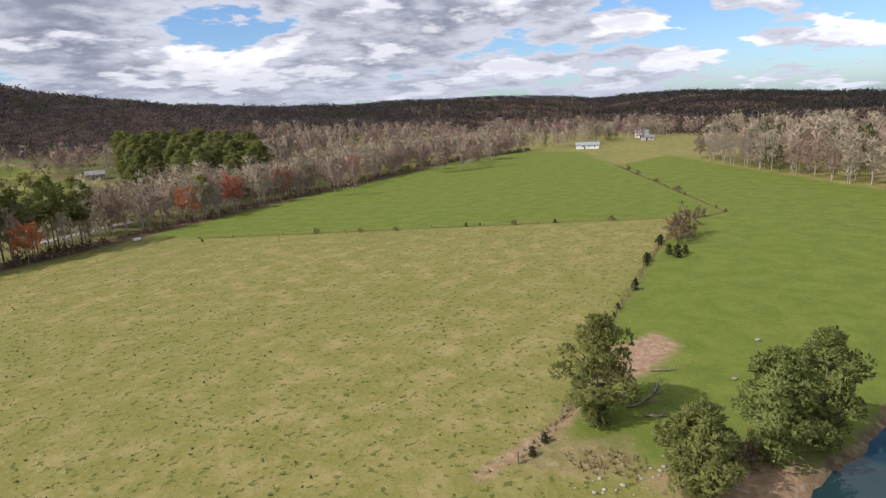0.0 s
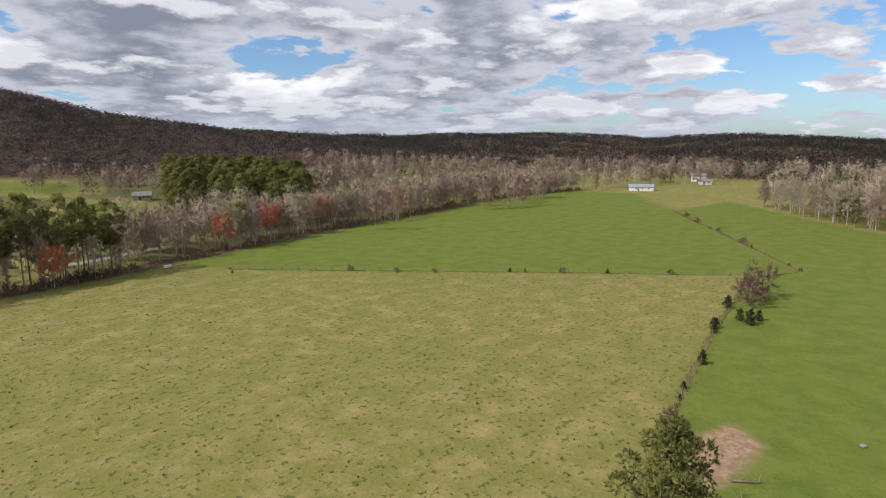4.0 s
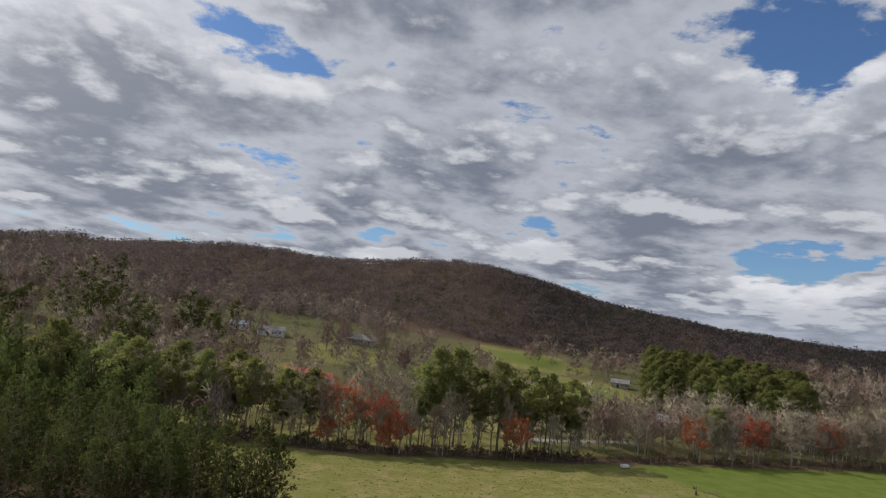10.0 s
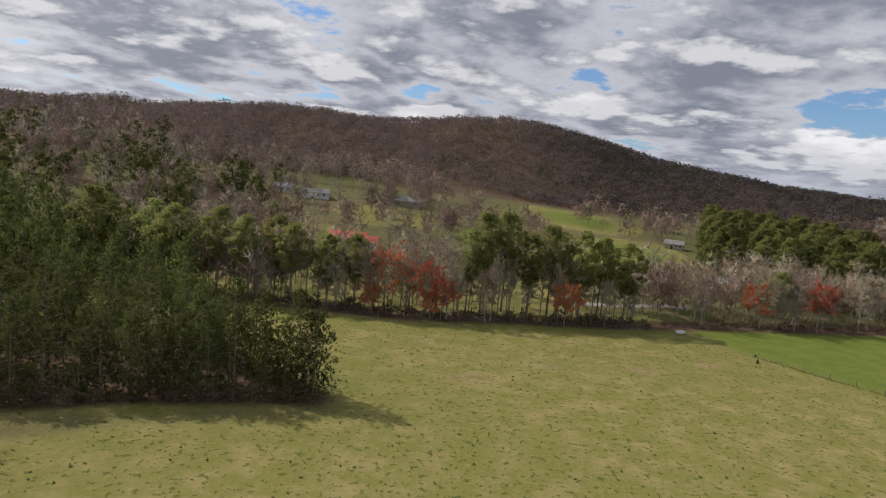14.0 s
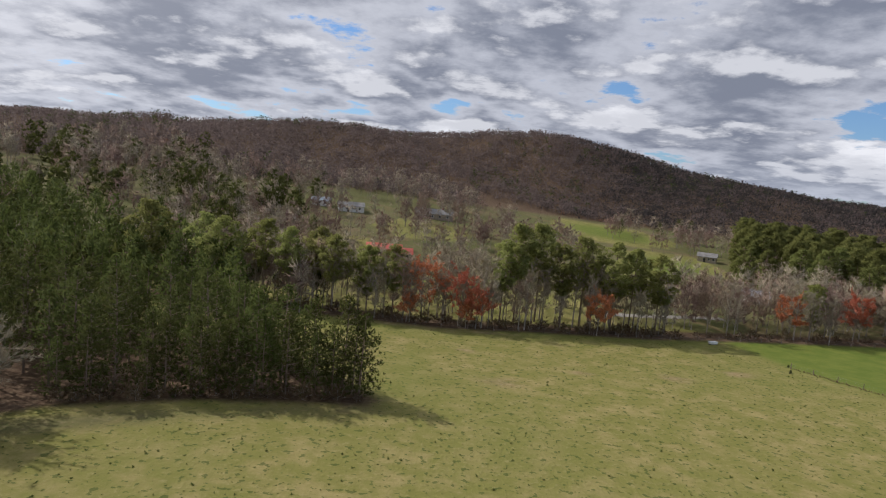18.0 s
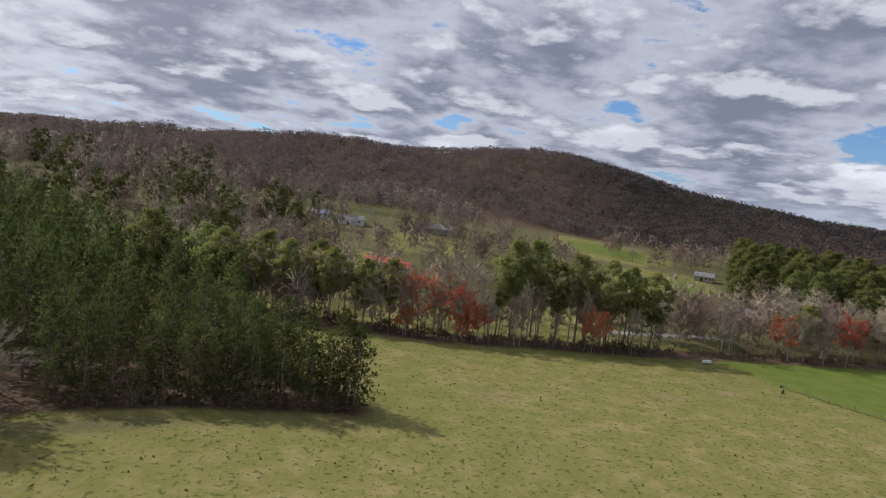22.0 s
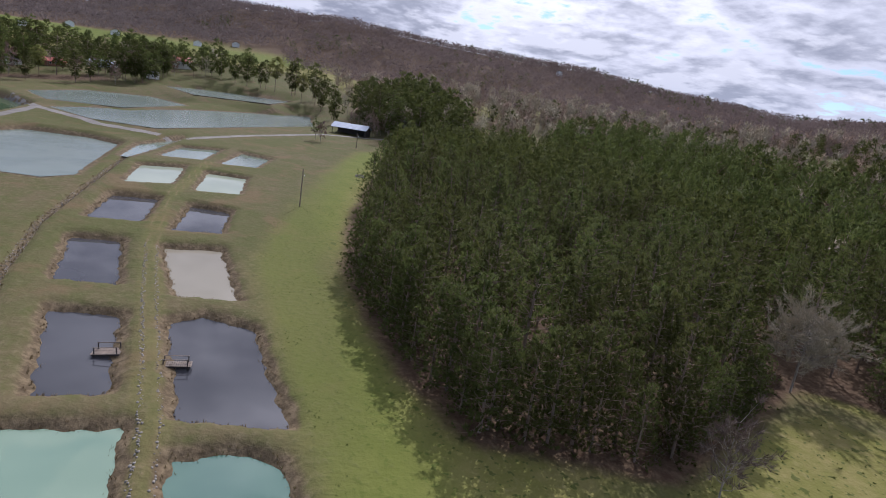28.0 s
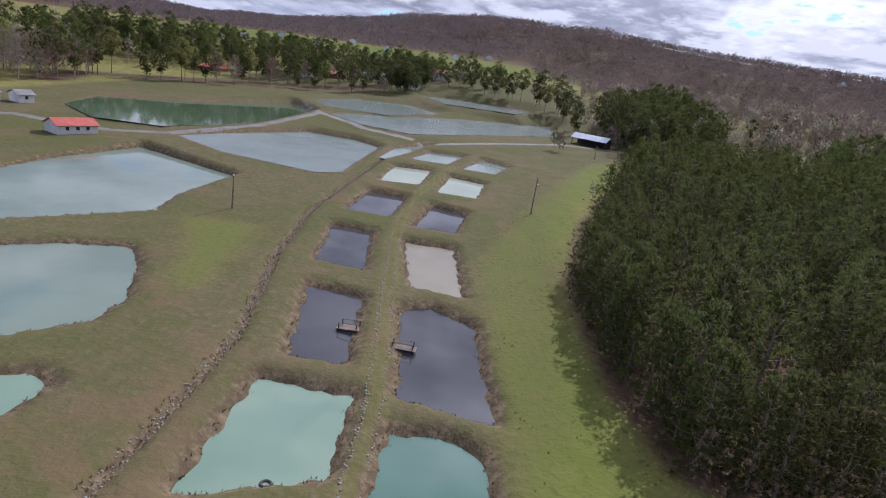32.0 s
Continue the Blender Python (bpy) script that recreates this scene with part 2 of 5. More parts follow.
M_SHRUB = foliage("dry_shrub", (0.10, 0.065, 0.035), (0.19, 0.135, 0.075), 0.1)
M_WOODS = canopy("hill_woods", (0.138, 0.107, 0.100), (0.196, 0.156, 0.143))
# Greyer than hill_woods: distance haze is mixed into the colour.
M_WOODS_FAR = canopy("hazy_far_woods", (0.145, 0.120, 0.116), (0.185, 0.156, 0.148))
M_TWIG_BROWN = foliage("brown_twigs", (0.115, 0.085, 0.066), (0.22, 0.17, 0.135), 0.0, 0.3, 0.9)
M_TUFT = foliage("grass_tufts", (0.085, 0.105, 0.026), (0.170, 0.170, 0.052), 0.3)
# Mixed woods, with cloud shade on the farther hills put into their colour.
M_WOODS_SHADED = canopy("cloud_shaded_woods", (0.050, 0.048, 0.046), (0.090, 0.078, 0.074))
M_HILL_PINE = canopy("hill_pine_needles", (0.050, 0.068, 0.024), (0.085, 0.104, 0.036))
M_HILL_BUD = canopy("hill_tree_buds", (0.240, 0.115, 0.075), (0.300, 0.165, 0.105))
M_WALL = surface("white_siding", (0.66, 0.65, 0.62), (0.80, 0.79, 0.76), 0.6, 0.6)
M_TANWALL = surface("weathered_siding", (0.30, 0.25, 0.19), (0.42, 0.36, 0.29), 0.6, 0.7)
M_BRICK = surface("brick_wall", (0.24, 0.11, 0.075), (0.36, 0.19, 0.13), 0.8, 0.8)
M_REDROOF = surface("red_metal_roof", (0.42, 0.075, 0.05), (0.56, 0.14, 0.10), 0.5, 0.45)
M_GREYROOF = surface("grey_shingle_roof", (0.15, 0.145, 0.14), (0.27, 0.26, 0.25), 0.7, 0.85)
M_METALROOF = surface("pale_metal_roof", (0.34, 0.39, 0.46), (0.46, 0.51, 0.58), 0.4, 0.38, 0.6)
M_DARKWOOD = surface("dark_boards", (0.035, 0.030, 0.028), (0.085, 0.072, 0.062), 0.8, 0.8)
M_GLASS = surface("window_glass", (0.02, 0.025, 0.03), (0.05, 0.055, 0.06), 0.5, 0.08, 0.0, 0.0, 5.0, 0.1, 0.6)
M_POST = surface("weathered_wood", (0.14, 0.11, 0.085), (0.27, 0.22, 0.175), 2.0, 0.85)
M_ROCK = surface("pale_rock", (0.17, 0.15, 0.125), (0.36, 0.33, 0.285), 1.2, 0.85)
M_ROAD = surface("worn_gravel", (0.16, 0.145, 0.13), (0.26, 0.24, 0.215), 0.15, 0.95, 0.0, 0.02, 3.0)
M_WIRE = surface("galvanised_wire", (0.25, 0.25, 0.25), (0.4, 0.4, 0.4), 3.0, 0.5, 0.8)
M_PAINT = surface("white_paint", (0.70, 0.70, 0.68), (0.82, 0.82, 0.80), 1.0, 0.5)


def water_material(name, tint, deep, rough=0.04, ripple=0.10):
    def build(N, p):
        at = N.n("NewGeometry").outputs["Position"]
        N.put(p.inputs["Base Color"], N.mix(N.ramp(N.noise(at, 0.06, 3.0), 0.35, 0.65), tint, deep))
        p.inputs["IOR"].default_value = 1.33
        rip = N.math("MULTIPLY_ADD", N.noise(at, 0.35, 2.0), 2.0, N.noise(at, 2.2, 3.0))
        bump(N, p, rip, ripple, 0.03)

    return material(name, build, rough, 0.0, 0.5)


WATER = {
    "turquoise": water_material("turquoise_water", (0.230, 0.320, 0.230), (0.195, 0.285, 0.205), 0.02, 0.03),
    "teal": water_material("teal_water", (0.100, 0.185, 0.140), (0.070, 0.145, 0.115)),
    "deep": water_material("deep_blue_green_water", (0.022, 0.050, 0.052), (0.014, 0.036, 0.042), 0.02, 0.03),
    "green": water_material("green_water", (0.100, 0.150, 0.085), (0.075, 0.125, 0.070)),
    "grey": water_material("grey_green_water", (0.195, 0.245, 0.190), (0.160, 0.205, 0.160)),
    "silver": water_material("wind_ruffled_water", (0.185, 0.225, 0.190), (0.150, 0.190, 0.160), 0.22, 0.6),
    "dark": water_material("dark_water", (0.048, 0.049, 0.055), (0.066, 0.066, 0.072), 0.01, 0.015),
    "milky": water_material("milky_green_water", (0.36, 0.41, 0.30), (0.32, 0.37, 0.27)),
    "clay": water_material("clay_water", (0.30, 0.27, 0.20), (0.27, 0.24, 0.175)),
}


# ---------------------------------------------------------------- mesh helpers
def mesh_np(name, verts, faces, mats, index=None, smooth=False):
    """A mesh from arrays: faces all of one size."""
    verts, faces = np.asarray(verts, np.float32), np.asarray(faces, np.int32)
    me = bpy.data.meshes.new(name)
    k = faces.shape[1]
    me.vertices.add(len(verts)), me.loops.add(faces.size), me.polygons.add(len(faces))
    me.vertices.foreach_set("co", verts.ravel())
    me.loops.foreach_set("vertex_index", faces.ravel())
    me.polygons.foreach_set("loop_start", np.arange(0, faces.size, k, dtype=np.int32))
    if smooth:
        me.polygons.foreach_set("use_smooth", np.ones(len(faces), bool))
    for m in mats:
        me.materials.append(m)
    if index is not None:
        me.polygons.foreach_set("material_index", np.asarray(index, np.int32))
    me.update(calc_edges=True)
    me.validate()
    return me


def part(name, bm, mat, parent, label="", at=None):
    """Links a bmesh, or a finished mesh, as one object under a thing."""
    if isinstance(bm, bmesh.types.BMesh):
        me = bpy.data.meshes.new(name)
        bm.to_mesh(me)
        bm.free()
    else:
        me = bm
    if mat and not me.materials:
        me.materials.append(mat)
    ob = new(name, me)
    if parent:
        ob.parent = parent
    if at is not None:
        ob.matrix_basis = at
    if label:
        ob["label"] = label
    return ob


def box(bm, x0, x1, y0, y1, z0, z1, bev=0.0):
    vs = [bm.verts.new((x, y, z)) for x in (x0, x1) for y in (y0, y1) for z in (z0, z1)]
    fs = [bm.faces.new([vs[i] for i in q]) for q in ((0, 1, 3, 2), (4, 6, 7, 5), (0, 4, 5, 1), (2, 3, 7, 6), (0, 2, 6, 4), (1, 5, 7, 3))]
    if bev:
        es = {e for f in fs for e in f.edges}
        bmesh.ops.bevel(bm, geom=list(es), offset=bev, segments=1, affect="EDGES")
    return bm


def boxed(*a, bev=0.0):
    return box(bmesh.new(), *a, bev=bev)


def tube(rings, sides=6):
    """Arrays of a tapered tube through (x, y, z, radius) rings."""
    rings = np.asarray(rings, float)
    n = len(rings)
    a = np.linspace(0, 2 * np.pi, sides, endpoint=False)
    d = np.gradient(rings[:, :3], axis=0)
    d /= np.linalg.norm(d, axis=1)[:, None] + 1e-9
    ref = np.where(np.abs(d[:, 2:3]) > 0.9, np.array([[1.0, 0, 0]]), np.array([[0, 0, 1.0]]))
    u = np.cross(d, ref)
    u /= np.linalg.norm(u, axis=1)[:, None]
    w = np.cross(d, u)
    v = rings[:, None, :3] + rings[:, None, 3:4] * (np.cos(a)[None, :, None] * u[:, None] + np.sin(a)[None, :, None] * w[:, None])
    i = np.arange(n - 1)[:, None] * sides
    j = np.arange(sides)[None]
    q = np.stack([i + j, i + (j + 1) % sides, i + sides + (j + 1) % sides, i + sides + j], -1).reshape(-1, 4)
    return v.reshape(-1, 3), q


def unit(v):
    return v / (np.linalg.norm(v, axis=-1, keepdims=True) + 1e-9)


def crown_normals(v, own=0.35):
    """Normals of a leafy crown, corner by corner: mostly those of its whole rounded form."""
    v = np.asarray(v, float).reshape(-1, 3)
    c, e = v.mean(0), v.std(0) + 0.05
    n = unit((v - c) / e ** 2 * e.mean() + [0, 0, 0.6])
    t = v.reshape(-1, 3, 3)
    g = unit(np.cross(t[:, 1] - t[:, 0], t[:, 2] - t[:, 0]))
    g *= np.where((g * n.reshape(-1, 3, 3).mean(1)).sum(-1) < 0, -1, 1)[:, None]
    return unit(n + own * np.repeat(g, 3, 0))


def leafy(name, v, normals, mats, index=None):
    """A mesh of loose leaf triangles that face outwards and are lit by the given normals."""
    t, m = np.array(v, np.float32).reshape(-1, 3, 3), np.array(normals, np.float32).reshape(-1, 3, 3)
    g = np.cross(t[:, 1] - t[:, 0], t[:, 2] - t[:, 0])
    turn = (g * m.mean(1)).sum(-1) < 0
    t[turn], m[turn] = t[turn][:, ::-1], m[turn][:, ::-1]
    me = mesh_np(name, t.reshape(-1, 3), np.arange(len(t) * 3).reshape(-1, 3), mats, index, smooth=True)
    me.normals_split_custom_set_from_vertices(m.reshape(-1, 3))
    return me


class Soup:
    """Gathers quads and triangles (as degenerate-free triangles) into one mesh."""

    def __init__(self):
        self.v, self.f, self.n = [], [], 0

    def tube(self, rings, sides=6):
        v, q = tube(rings, sides)
        self.v.append(v)
        self.f += [q[:, [0, 1, 2]] + self.n, q[:, [0, 2, 3]] + self.n]
        self.n += len(v)

    def tris(self, v):
        v = np.asarray(v).reshape(-1, 3)
        self.v.append(v)
        self.f.append(np.arange(len(v)).reshape(-1, 3) + self.n)
        self.n += len(v)

    def mesh(self, name, mat):
        return mesh_np(name, np.concatenate(self.v), np.concatenate(self.f), [mat])


def blades(rng, at, out, size, count, width=0.25, spread=0.9):
    """Narrow triangles that fan out from each point: needles or twigs. at, out: (n, 3)."""
    n = len(at)
    d = unit(out[:, None] + rng.normal(0, spread, (n, count, 3)))
    s = unit(np.cross(d, rng.normal(0, 1, (n, count, 3))))
    ln = (np.asarray(size).reshape(-1, 1) * rng.uniform(0.6, 1.25, (n, count)))[..., None]
    root = at[:, None] + rng.normal(0, 0.12, (n, count, 3)) * ln
    return np.stack([root - s * ln * width, root + s * ln * width, root + d * ln], 2).reshape(-1, 3)


def sprays(rng, at, out, size, count, width, spread, mat, name="crown", own=0.35, clump=0.8):
    """A crown mesh of blades whose light follows their clump and the whole crown."""
    v = blades(rng, at, out, size, count, width, spread)
    n = crown_normals(v, own) + clump * np.repeat(unit(np.asarray(out, float)), count * 3, 0) + [0, 0, 1.5]
    return leafy(name, v, unit(n), [mat])


# ---------------------------------------------------------------- the lie of the land
def table(text):
    return np.array([[float(a) for a in row.split(":")] for row in text.split()]).T


# degrees left of north : height angle of the skyline
SKY_A, SKY_E = table("-180:2 -120:1.5 -91:-.9 -84:-.5 -74:.2 -67:-.1 -58:.5 -50:.5 -44:.4 -38:.7 -31:1.0 -25:1.9 -19:3.0 -14:4.4 -9:5.3 -2:5.1 7:4.5 17:4.4 27:3.9 32:3.2 40:2.3 45:2.1 50:2.1 57:2.9 68:3.8 75:4.1 81:4.5 86:4.3 92:4.4 98:3.6 103:2.6 109:1.7 116:1.1 140:2.5 180:2")
# degrees left of north : distance of the ridge
RIDGE_A, RIDGE_R = table("-180:2000 -91:1700 -74:1600 -67:2200 -58:2000 -50:1700 -38:1300 -25:1000 -14:800 -2:700 17:620 32:660 40:800 50:950 68:900 81:1000 92:1300 103:1800 116:2500 180:2200")
# degrees left of north : distance of the foot of the hills, and its height
FOOT_A, FOOT_R = table("-180:900 -91:600 -74:650 -67:800 -50:700 -31:560 -15:460 -2:410 17:400 35:430 50:520 76:560 92:720 109:760 140:800 180:900")
FOOT_B, FOOT_Z = table("-180:10 -91:0 -67:-2 -58:3 -50:12 -31:18 -22:15 -9:20 7:27 35:31 68:30 81:32 92:43 109:44 140:30 180:10")
NEAR_A, NEAR_R = table("-180:300 -91:300 -74:430 -58:430 -40:290 -31:225 -22:182 27:180 40:220 68:280 86:420 103:440 180:420")


def land(x, y):
    """Height of the land without the ponds."""
    x, y = np.asarray(x, float), np.asarray(y, float)
    r, a = np.hypot(x, y), np.degrees(np.arctan2(-x, y))
    base = 0.028 * np.clip(-110 - x, 0, 330)
    rn, rf, zf = np.interp(a, NEAR_A, NEAR_R), np.interp(a, FOOT_A, FOOT_R), np.interp(a, FOOT_B, FOOT_Z)
    rc = np.interp(a, RIDGE_A, RIDGE_R)
    zc = 35 + rc * np.tan(np.radians(np.interp(a, SKY_A, SKY_E) + 0.5)) - 12
    s = np.clip((r - rn) / (rf - rn), 0, 1)
    z = base * (1 - s) + zf * s
    h = np.clip((r - rf) / (rc - rf), 0, 1)
    z = z + (np.maximum(zc, zf + 5) - zf) * (h * 0.45 + 0.55 * (3 * h * h - 2 * h ** 3))
    z = z - 0.06 * np.clip(r - rc, 0, 900)
    bumps = np.sin(x * 0.021 + 1.3 * np.sin(y * 0.013)) * np.cos(y * 0.017 + np.sin(x * 0.011))
    return z + 6.0 * bumps * np.clip(h * 2, 0, 1) * (h < 0.97)


def height(x, y):
    return float(land(x, y))


PONDS = []


def pond_plan(colour, text, drop=0.9, label=""):
    """Waterline of a pond as x,y corners, its colour, and how far the water lies below its banks."""
    p = np.array([[float(c) for c in w.split(",")] for w in text.split()])
    level = float(land(p[:, 0], p[:, 1]).mean()) - drop
    PONDS.append((colour, p, level, label))


EAST_POND = "31.5,-31.0 38.9,-31.8 45.4,-34.4 57,-36.5 75,-48 80,-75 40,-80 10,-60 18,-38 26,-33.5"
pond_plan("green", "-207.3,-155.5 -239.2,-165.1 -270.2,-144.6 -339.1,-120.3 -306.2,-97.5 -232.8,-99.4 -192.6,-113.2 -188.7,-134.0", 0.8, "green fish pond along a wooded bank")
pond_plan("silver", "-186.2,-104.5 -204.9,-98.3 -242.3,-80.8 -239.0,-61.0 -229.3,-49.8 -170.3,-49.3 -163.7,-54.8 -172.5,-85.4", 0.8, "grey-green pond behind a grassy dam")
pond_plan("grey", "-102.9,-111.8 -116.0,-111.8 -141.0,-111.6 -168.8,-106.8 -150.4,-71.8 -125.5,-73.4 -110.6,-70.7 -89.1,-88.4 -83.4,-92.9", 0.8, "large pale green pond beside a utility pole")
pond_plan("grey", "-74.8,-84.8 -79.6,-80.3 -86.2,-72.0 -89.6,-63.4 -83.7,-58.3 -70.6,-52.6 -63.1,-52.2 -54.8,-59.8 -51.2,-63.0", 0.8, "pale green pond with an eroded bank")
pond_plan("turquoise", "-45.1,-57.7 -47.9,-54.3 -50.3,-49.9 -49.3,-46.8 -44.7,-47.0 -40.6,-48.8 -37.4,-51.1", 0.8, "small turquoise pond with muddy banks")
pond_plan("grey", "-202.8,-44.2 -230.4,-43.4 -254.8,-32.8 -227.4,-37.2 -202.3,-42.1", 0.8, "narrow feeder canal of pale water")
pond_plan("grey", "-210.3,-34.8 -233.8,-30.5 -235.6,-18.0 -210.6,-22.7", 0.8, "small rectangular pond of pale water")
pond_plan("milky", "-169.0,-37.6 -195.4,-37.8 -197.6,-26.4 -171.2,-27.0", 0.8, "small milky green fish pond")
pond_plan("dark", "-134.3,-38.6 -156.9,-38.3 -156.4,-28.0 -133.7,-28.8", 1.1, "small pond of dark slate water")
pond_plan("dark", "-98.5,-35.2 -122.0,-38.5 -121.5,-30.1 -97.2,-26.6", 1.1, "small dark pond reflecting bright cloud")
pond_plan("dark", "-63.9,-28.3 -86.9,-32.8 -85.5,-24.1 -63.7,-21.6", 1.1, "murky dark pond with a broken dock")
pond_plan("turquoise", "-38.4,-29.0 -57.5,-29.6 -57.3,-19.0 -43.3,-18.1", 1.1, "turquoise rectangular fish pond")
pond_plan("grey", "-206.6,-16.4 -233.9,-10.4 -226.2,-1.3 -205.8,-6.2", 0.8, "small rectangular pond of pale water")
pond_plan("milky", "-165.4,-20.7 -192.4,-19.5 -188.7,-8.8 -165.1,-10.4", 0.8, "small milky green fish pond")
pond_plan("dark", "-128.7,-22.3 -151.9,-20.6 -148.5,-12.1 -128.8,-13.2", 1.1, "small pond of dark slate water")
pond_plan("clay", "-118.3,-22.5 -119.0,-12.9 -91.8,-9.3 -93.1,-17.9", 1.1, "rectangular pond of beige clay water")
pond_plan("dark", "-83.1,-17.8 -85.9,-13.8 -81.7,-7.2 -56.3,-3.8 -58.5,-14.2", 1.1, "dark rectangular pond with a small dock")
pond_plan("teal", "-35,-13.4 -51.7,-14.2 -52.4,-9.0 -50.2,-4.6 -37,-3.0", 1.1, "teal rectangular fish pond")
pond_plan("silver", "-292.6,-85.0 -316.5,-71.2 -375.7,-28.3 -431.4,29.3 -355.4,24.5 -258.0,-41.7 -266.2,-65.1", 0.8, "long silvery pond beyond the small ponds")
pond_plan("silver", "-349.9,-109.9 -403.3,-96.4 -417.4,-64.9 -380.8,-42.5 -320.5,-64.0 -316.9,-93.0", 0.8, "far pond mirroring the trees")
pond_plan("silver", "-464.5,-62.2 -484.0,-35.3 -476.2,19.1 -414.2,2.7 -406.6,-40.1", 0.8, "far narrow pond below the houses")
pond_plan("deep", EAST_POND, 1.0, "deep teal pond at the edge of the green field")


def inside_distance(p, x, y):
    """Signed distance of points to a closed outline, negative inside."""
    q = np.roll(p, -1, 0)
    best, inside = np.full(x.shape, 1e9), np.zeros(x.shape, bool)
    for (ax, ay), (bx, by) in zip(p, q):
        ex, ey = bx - ax, by - ay
        t = np.clip(((x - ax) * ex + (y - ay) * ey) / (ex * ex + ey * ey), 0, 1)
        best = np.minimum(best, np.hypot(x - ax - t * ex, y - ay - t * ey))
        if ay != by:
            inside ^= ((ay > y) != (by > y)) & (x < (bx - ax) * (y - ay) / (by - ay) + ax)
    return np.where(inside, -best, best)


def line_distance(text, x, y):
    p = np.array([[float(c) for c in w.split(",")] for w in text.split()])
    best = np.full(x.shape, 1e9)
    for (ax, ay), (bx, by) in zip(p[:-1], p[1:]):
        ex, ey = bx - ax, by - ay
        t = np.clip(((x - ax) * ex + (y - ay) * ey) / (ex * ex + ey * ey), 0, 1)
        best = np.minimum(best, np.hypot(x - ax - t * ex, y - ay - t * ey))
    return best


DITCH = "-20,-33 -35,-34.4 -51,-34.6 -65,-35.2 -76,-37.3 -98,-41.9 -127,-45 -152,-44.6 -203,-43"
TRACK = "-30,-15 -44,-15.7 -56,-16.4 -68,-18 -90,-21.1 -118,-24.6 -150,-26.5 -205,-20"
PLANTATION = "-52,14.5 -67,11 -86,10 -108,10 -141,15 -188,28 -255,50 -285,66 -270,120 -180,125 -100,122 -40,114 -13,89 -39,84 -57,76 -63,68 -54,52 -44,33"


def steps(*spans):
    """Grid lines: (from, to, step) spans one after another, with the far ones growing."""
    v = [np.arange(a, b, s) for a, b, s in spans]
    return np.unique(np.round(np.concatenate(v), 3))


def far_steps(start, end, first, grow):
    v, s = [start], first
    while abs(v[-1]) < abs(end):
        v.append(v[-1] + s)
        s *= grow
    return np.array(v)


def build_ground():
    gx = np.unique(np.concatenate([far_steps(-470, -4300, -9, 1.06), steps((-470, -240, 3), (-240, -110, 1.3), (-110, -28, 0.9), (-28, 130, 2.4)), far_steps(130, 4300, 4, 1.06)]))
    gy = np.unique(np.concatenate([far_steps(-215, -4300, -8, 1.07), steps((-215, -118, 3), (-118, -48, 1.3), (-48, 6, 0.9), (6, 230, 3)), far_steps(230, 4300, 5, 1.06)]))
    X, Y = np.meshgrid(gx, gy, indexing="ij")
    Z = land(X, Y)
    bank = np.zeros_like(X)
    for colour, p, level, label in PONDS:
        d = inside_distance(p, X, Y)
        rim = 12.0 if p[:, 0].mean() < -280 else 3.0 if p[:, 0].mean() < -195 else 1.9
        if rim < 5:
            d = d + 0.42 * np.sin(X * 1.1 + 2 * np.sin(Y * 0.7)) * np.cos(Y * 1.3 + np.sin(X * 0.8))
        full = Z - level
        drop = np.where(d > 0, full * (1 - d / rim), full + np.minimum(-d * 0.8, 1.6))
        near = d < rim
        Z = np.where(near, Z - drop, Z)
        bank = np.maximum(bank, np.clip(1.2 - np.abs(d - 0.3) / (min(rim, 3.0) * 0.75), 0, 1) * (d < min(rim, 3.0) * 1.2))
    dd = line_distance(DITCH, X, Y)
    Z -= 0.9 * np.clip(1 - dd / 1.3, 0, 1)
    bank = np.maximum(bank, np.clip(1.0 - dd / 1.3, 0, 1))
    R, A = np.hypot(X, Y), np.degrees(np.arctan2(-X, Y))
    f1 = inside_distance(np.array([[78, 138], [95.9, 113.3], [126, 71.8], [156, 27], [176, 10], [304, 98], [400, 165], [390, 215], [320, 230], [200, 200], [90, 170], [70, 165]]), X, Y)
    f2 = inside_distance(np.array([[24, -7], [34, -7], [67, 1.5], [107, 9.6], [157, 18], [176, 10], [304, 98], [370, 90], [311, 44], [238, -24], [150, -90], [60, -70]]), X, Y)
    soft = lambda d, w: np.clip(0.5 - d / w, 0, 1)
    lush = np.maximum(soft(f1, 8) * 0.9, soft(f2, 8))
    oval = lambda a, r, wa, wr: np.clip(1.6 - np.hypot((A - a) / wa, (R - r) / wr), 0, 1)
    meadow = np.maximum.reduce([oval(107, 740, 15, 90), 0.9 * oval(90, 700, 6, 60), oval(-13.5, 395, 4.2, 32), oval(-19, 290, 3.6, 48), 0.6 * oval(0, 200, 12, 22), 0.40 * oval(4, 290, 5, 22), 0.40 * oval(12, 240, 5, 24)])
    settled = np.clip((R - 168) / 25, 0, 1) * np.clip((A + 48) / 6, 0, 1) * np.clip((75 - A) / 6, 0, 1) * (X > -420)
    lush = np.maximum(lush, meadow * 0.7)
    lush = np.maximum(lush, 0.55 * soft(line_distance("-34,140 -4,143 22,149 48,153 64,158", X, Y) - 9, 22))
    lush = np.maximum(lush, 0.50 * soft(line_distance("-36,80 -10,96 -8,120", X, Y) - 5, 16))
    lawn = soft(line_distance("-40,4 -70,2 -110,-1 -160,10 -200,20 -260,40", X, Y) - 8.5, 9)
    lush = np.maximum(lush, 0.60 * lawn)
    lush = np.maximum(lush, 0.42 * soft(line_distance(TRACK, X, Y) - 2.6, 2.0))
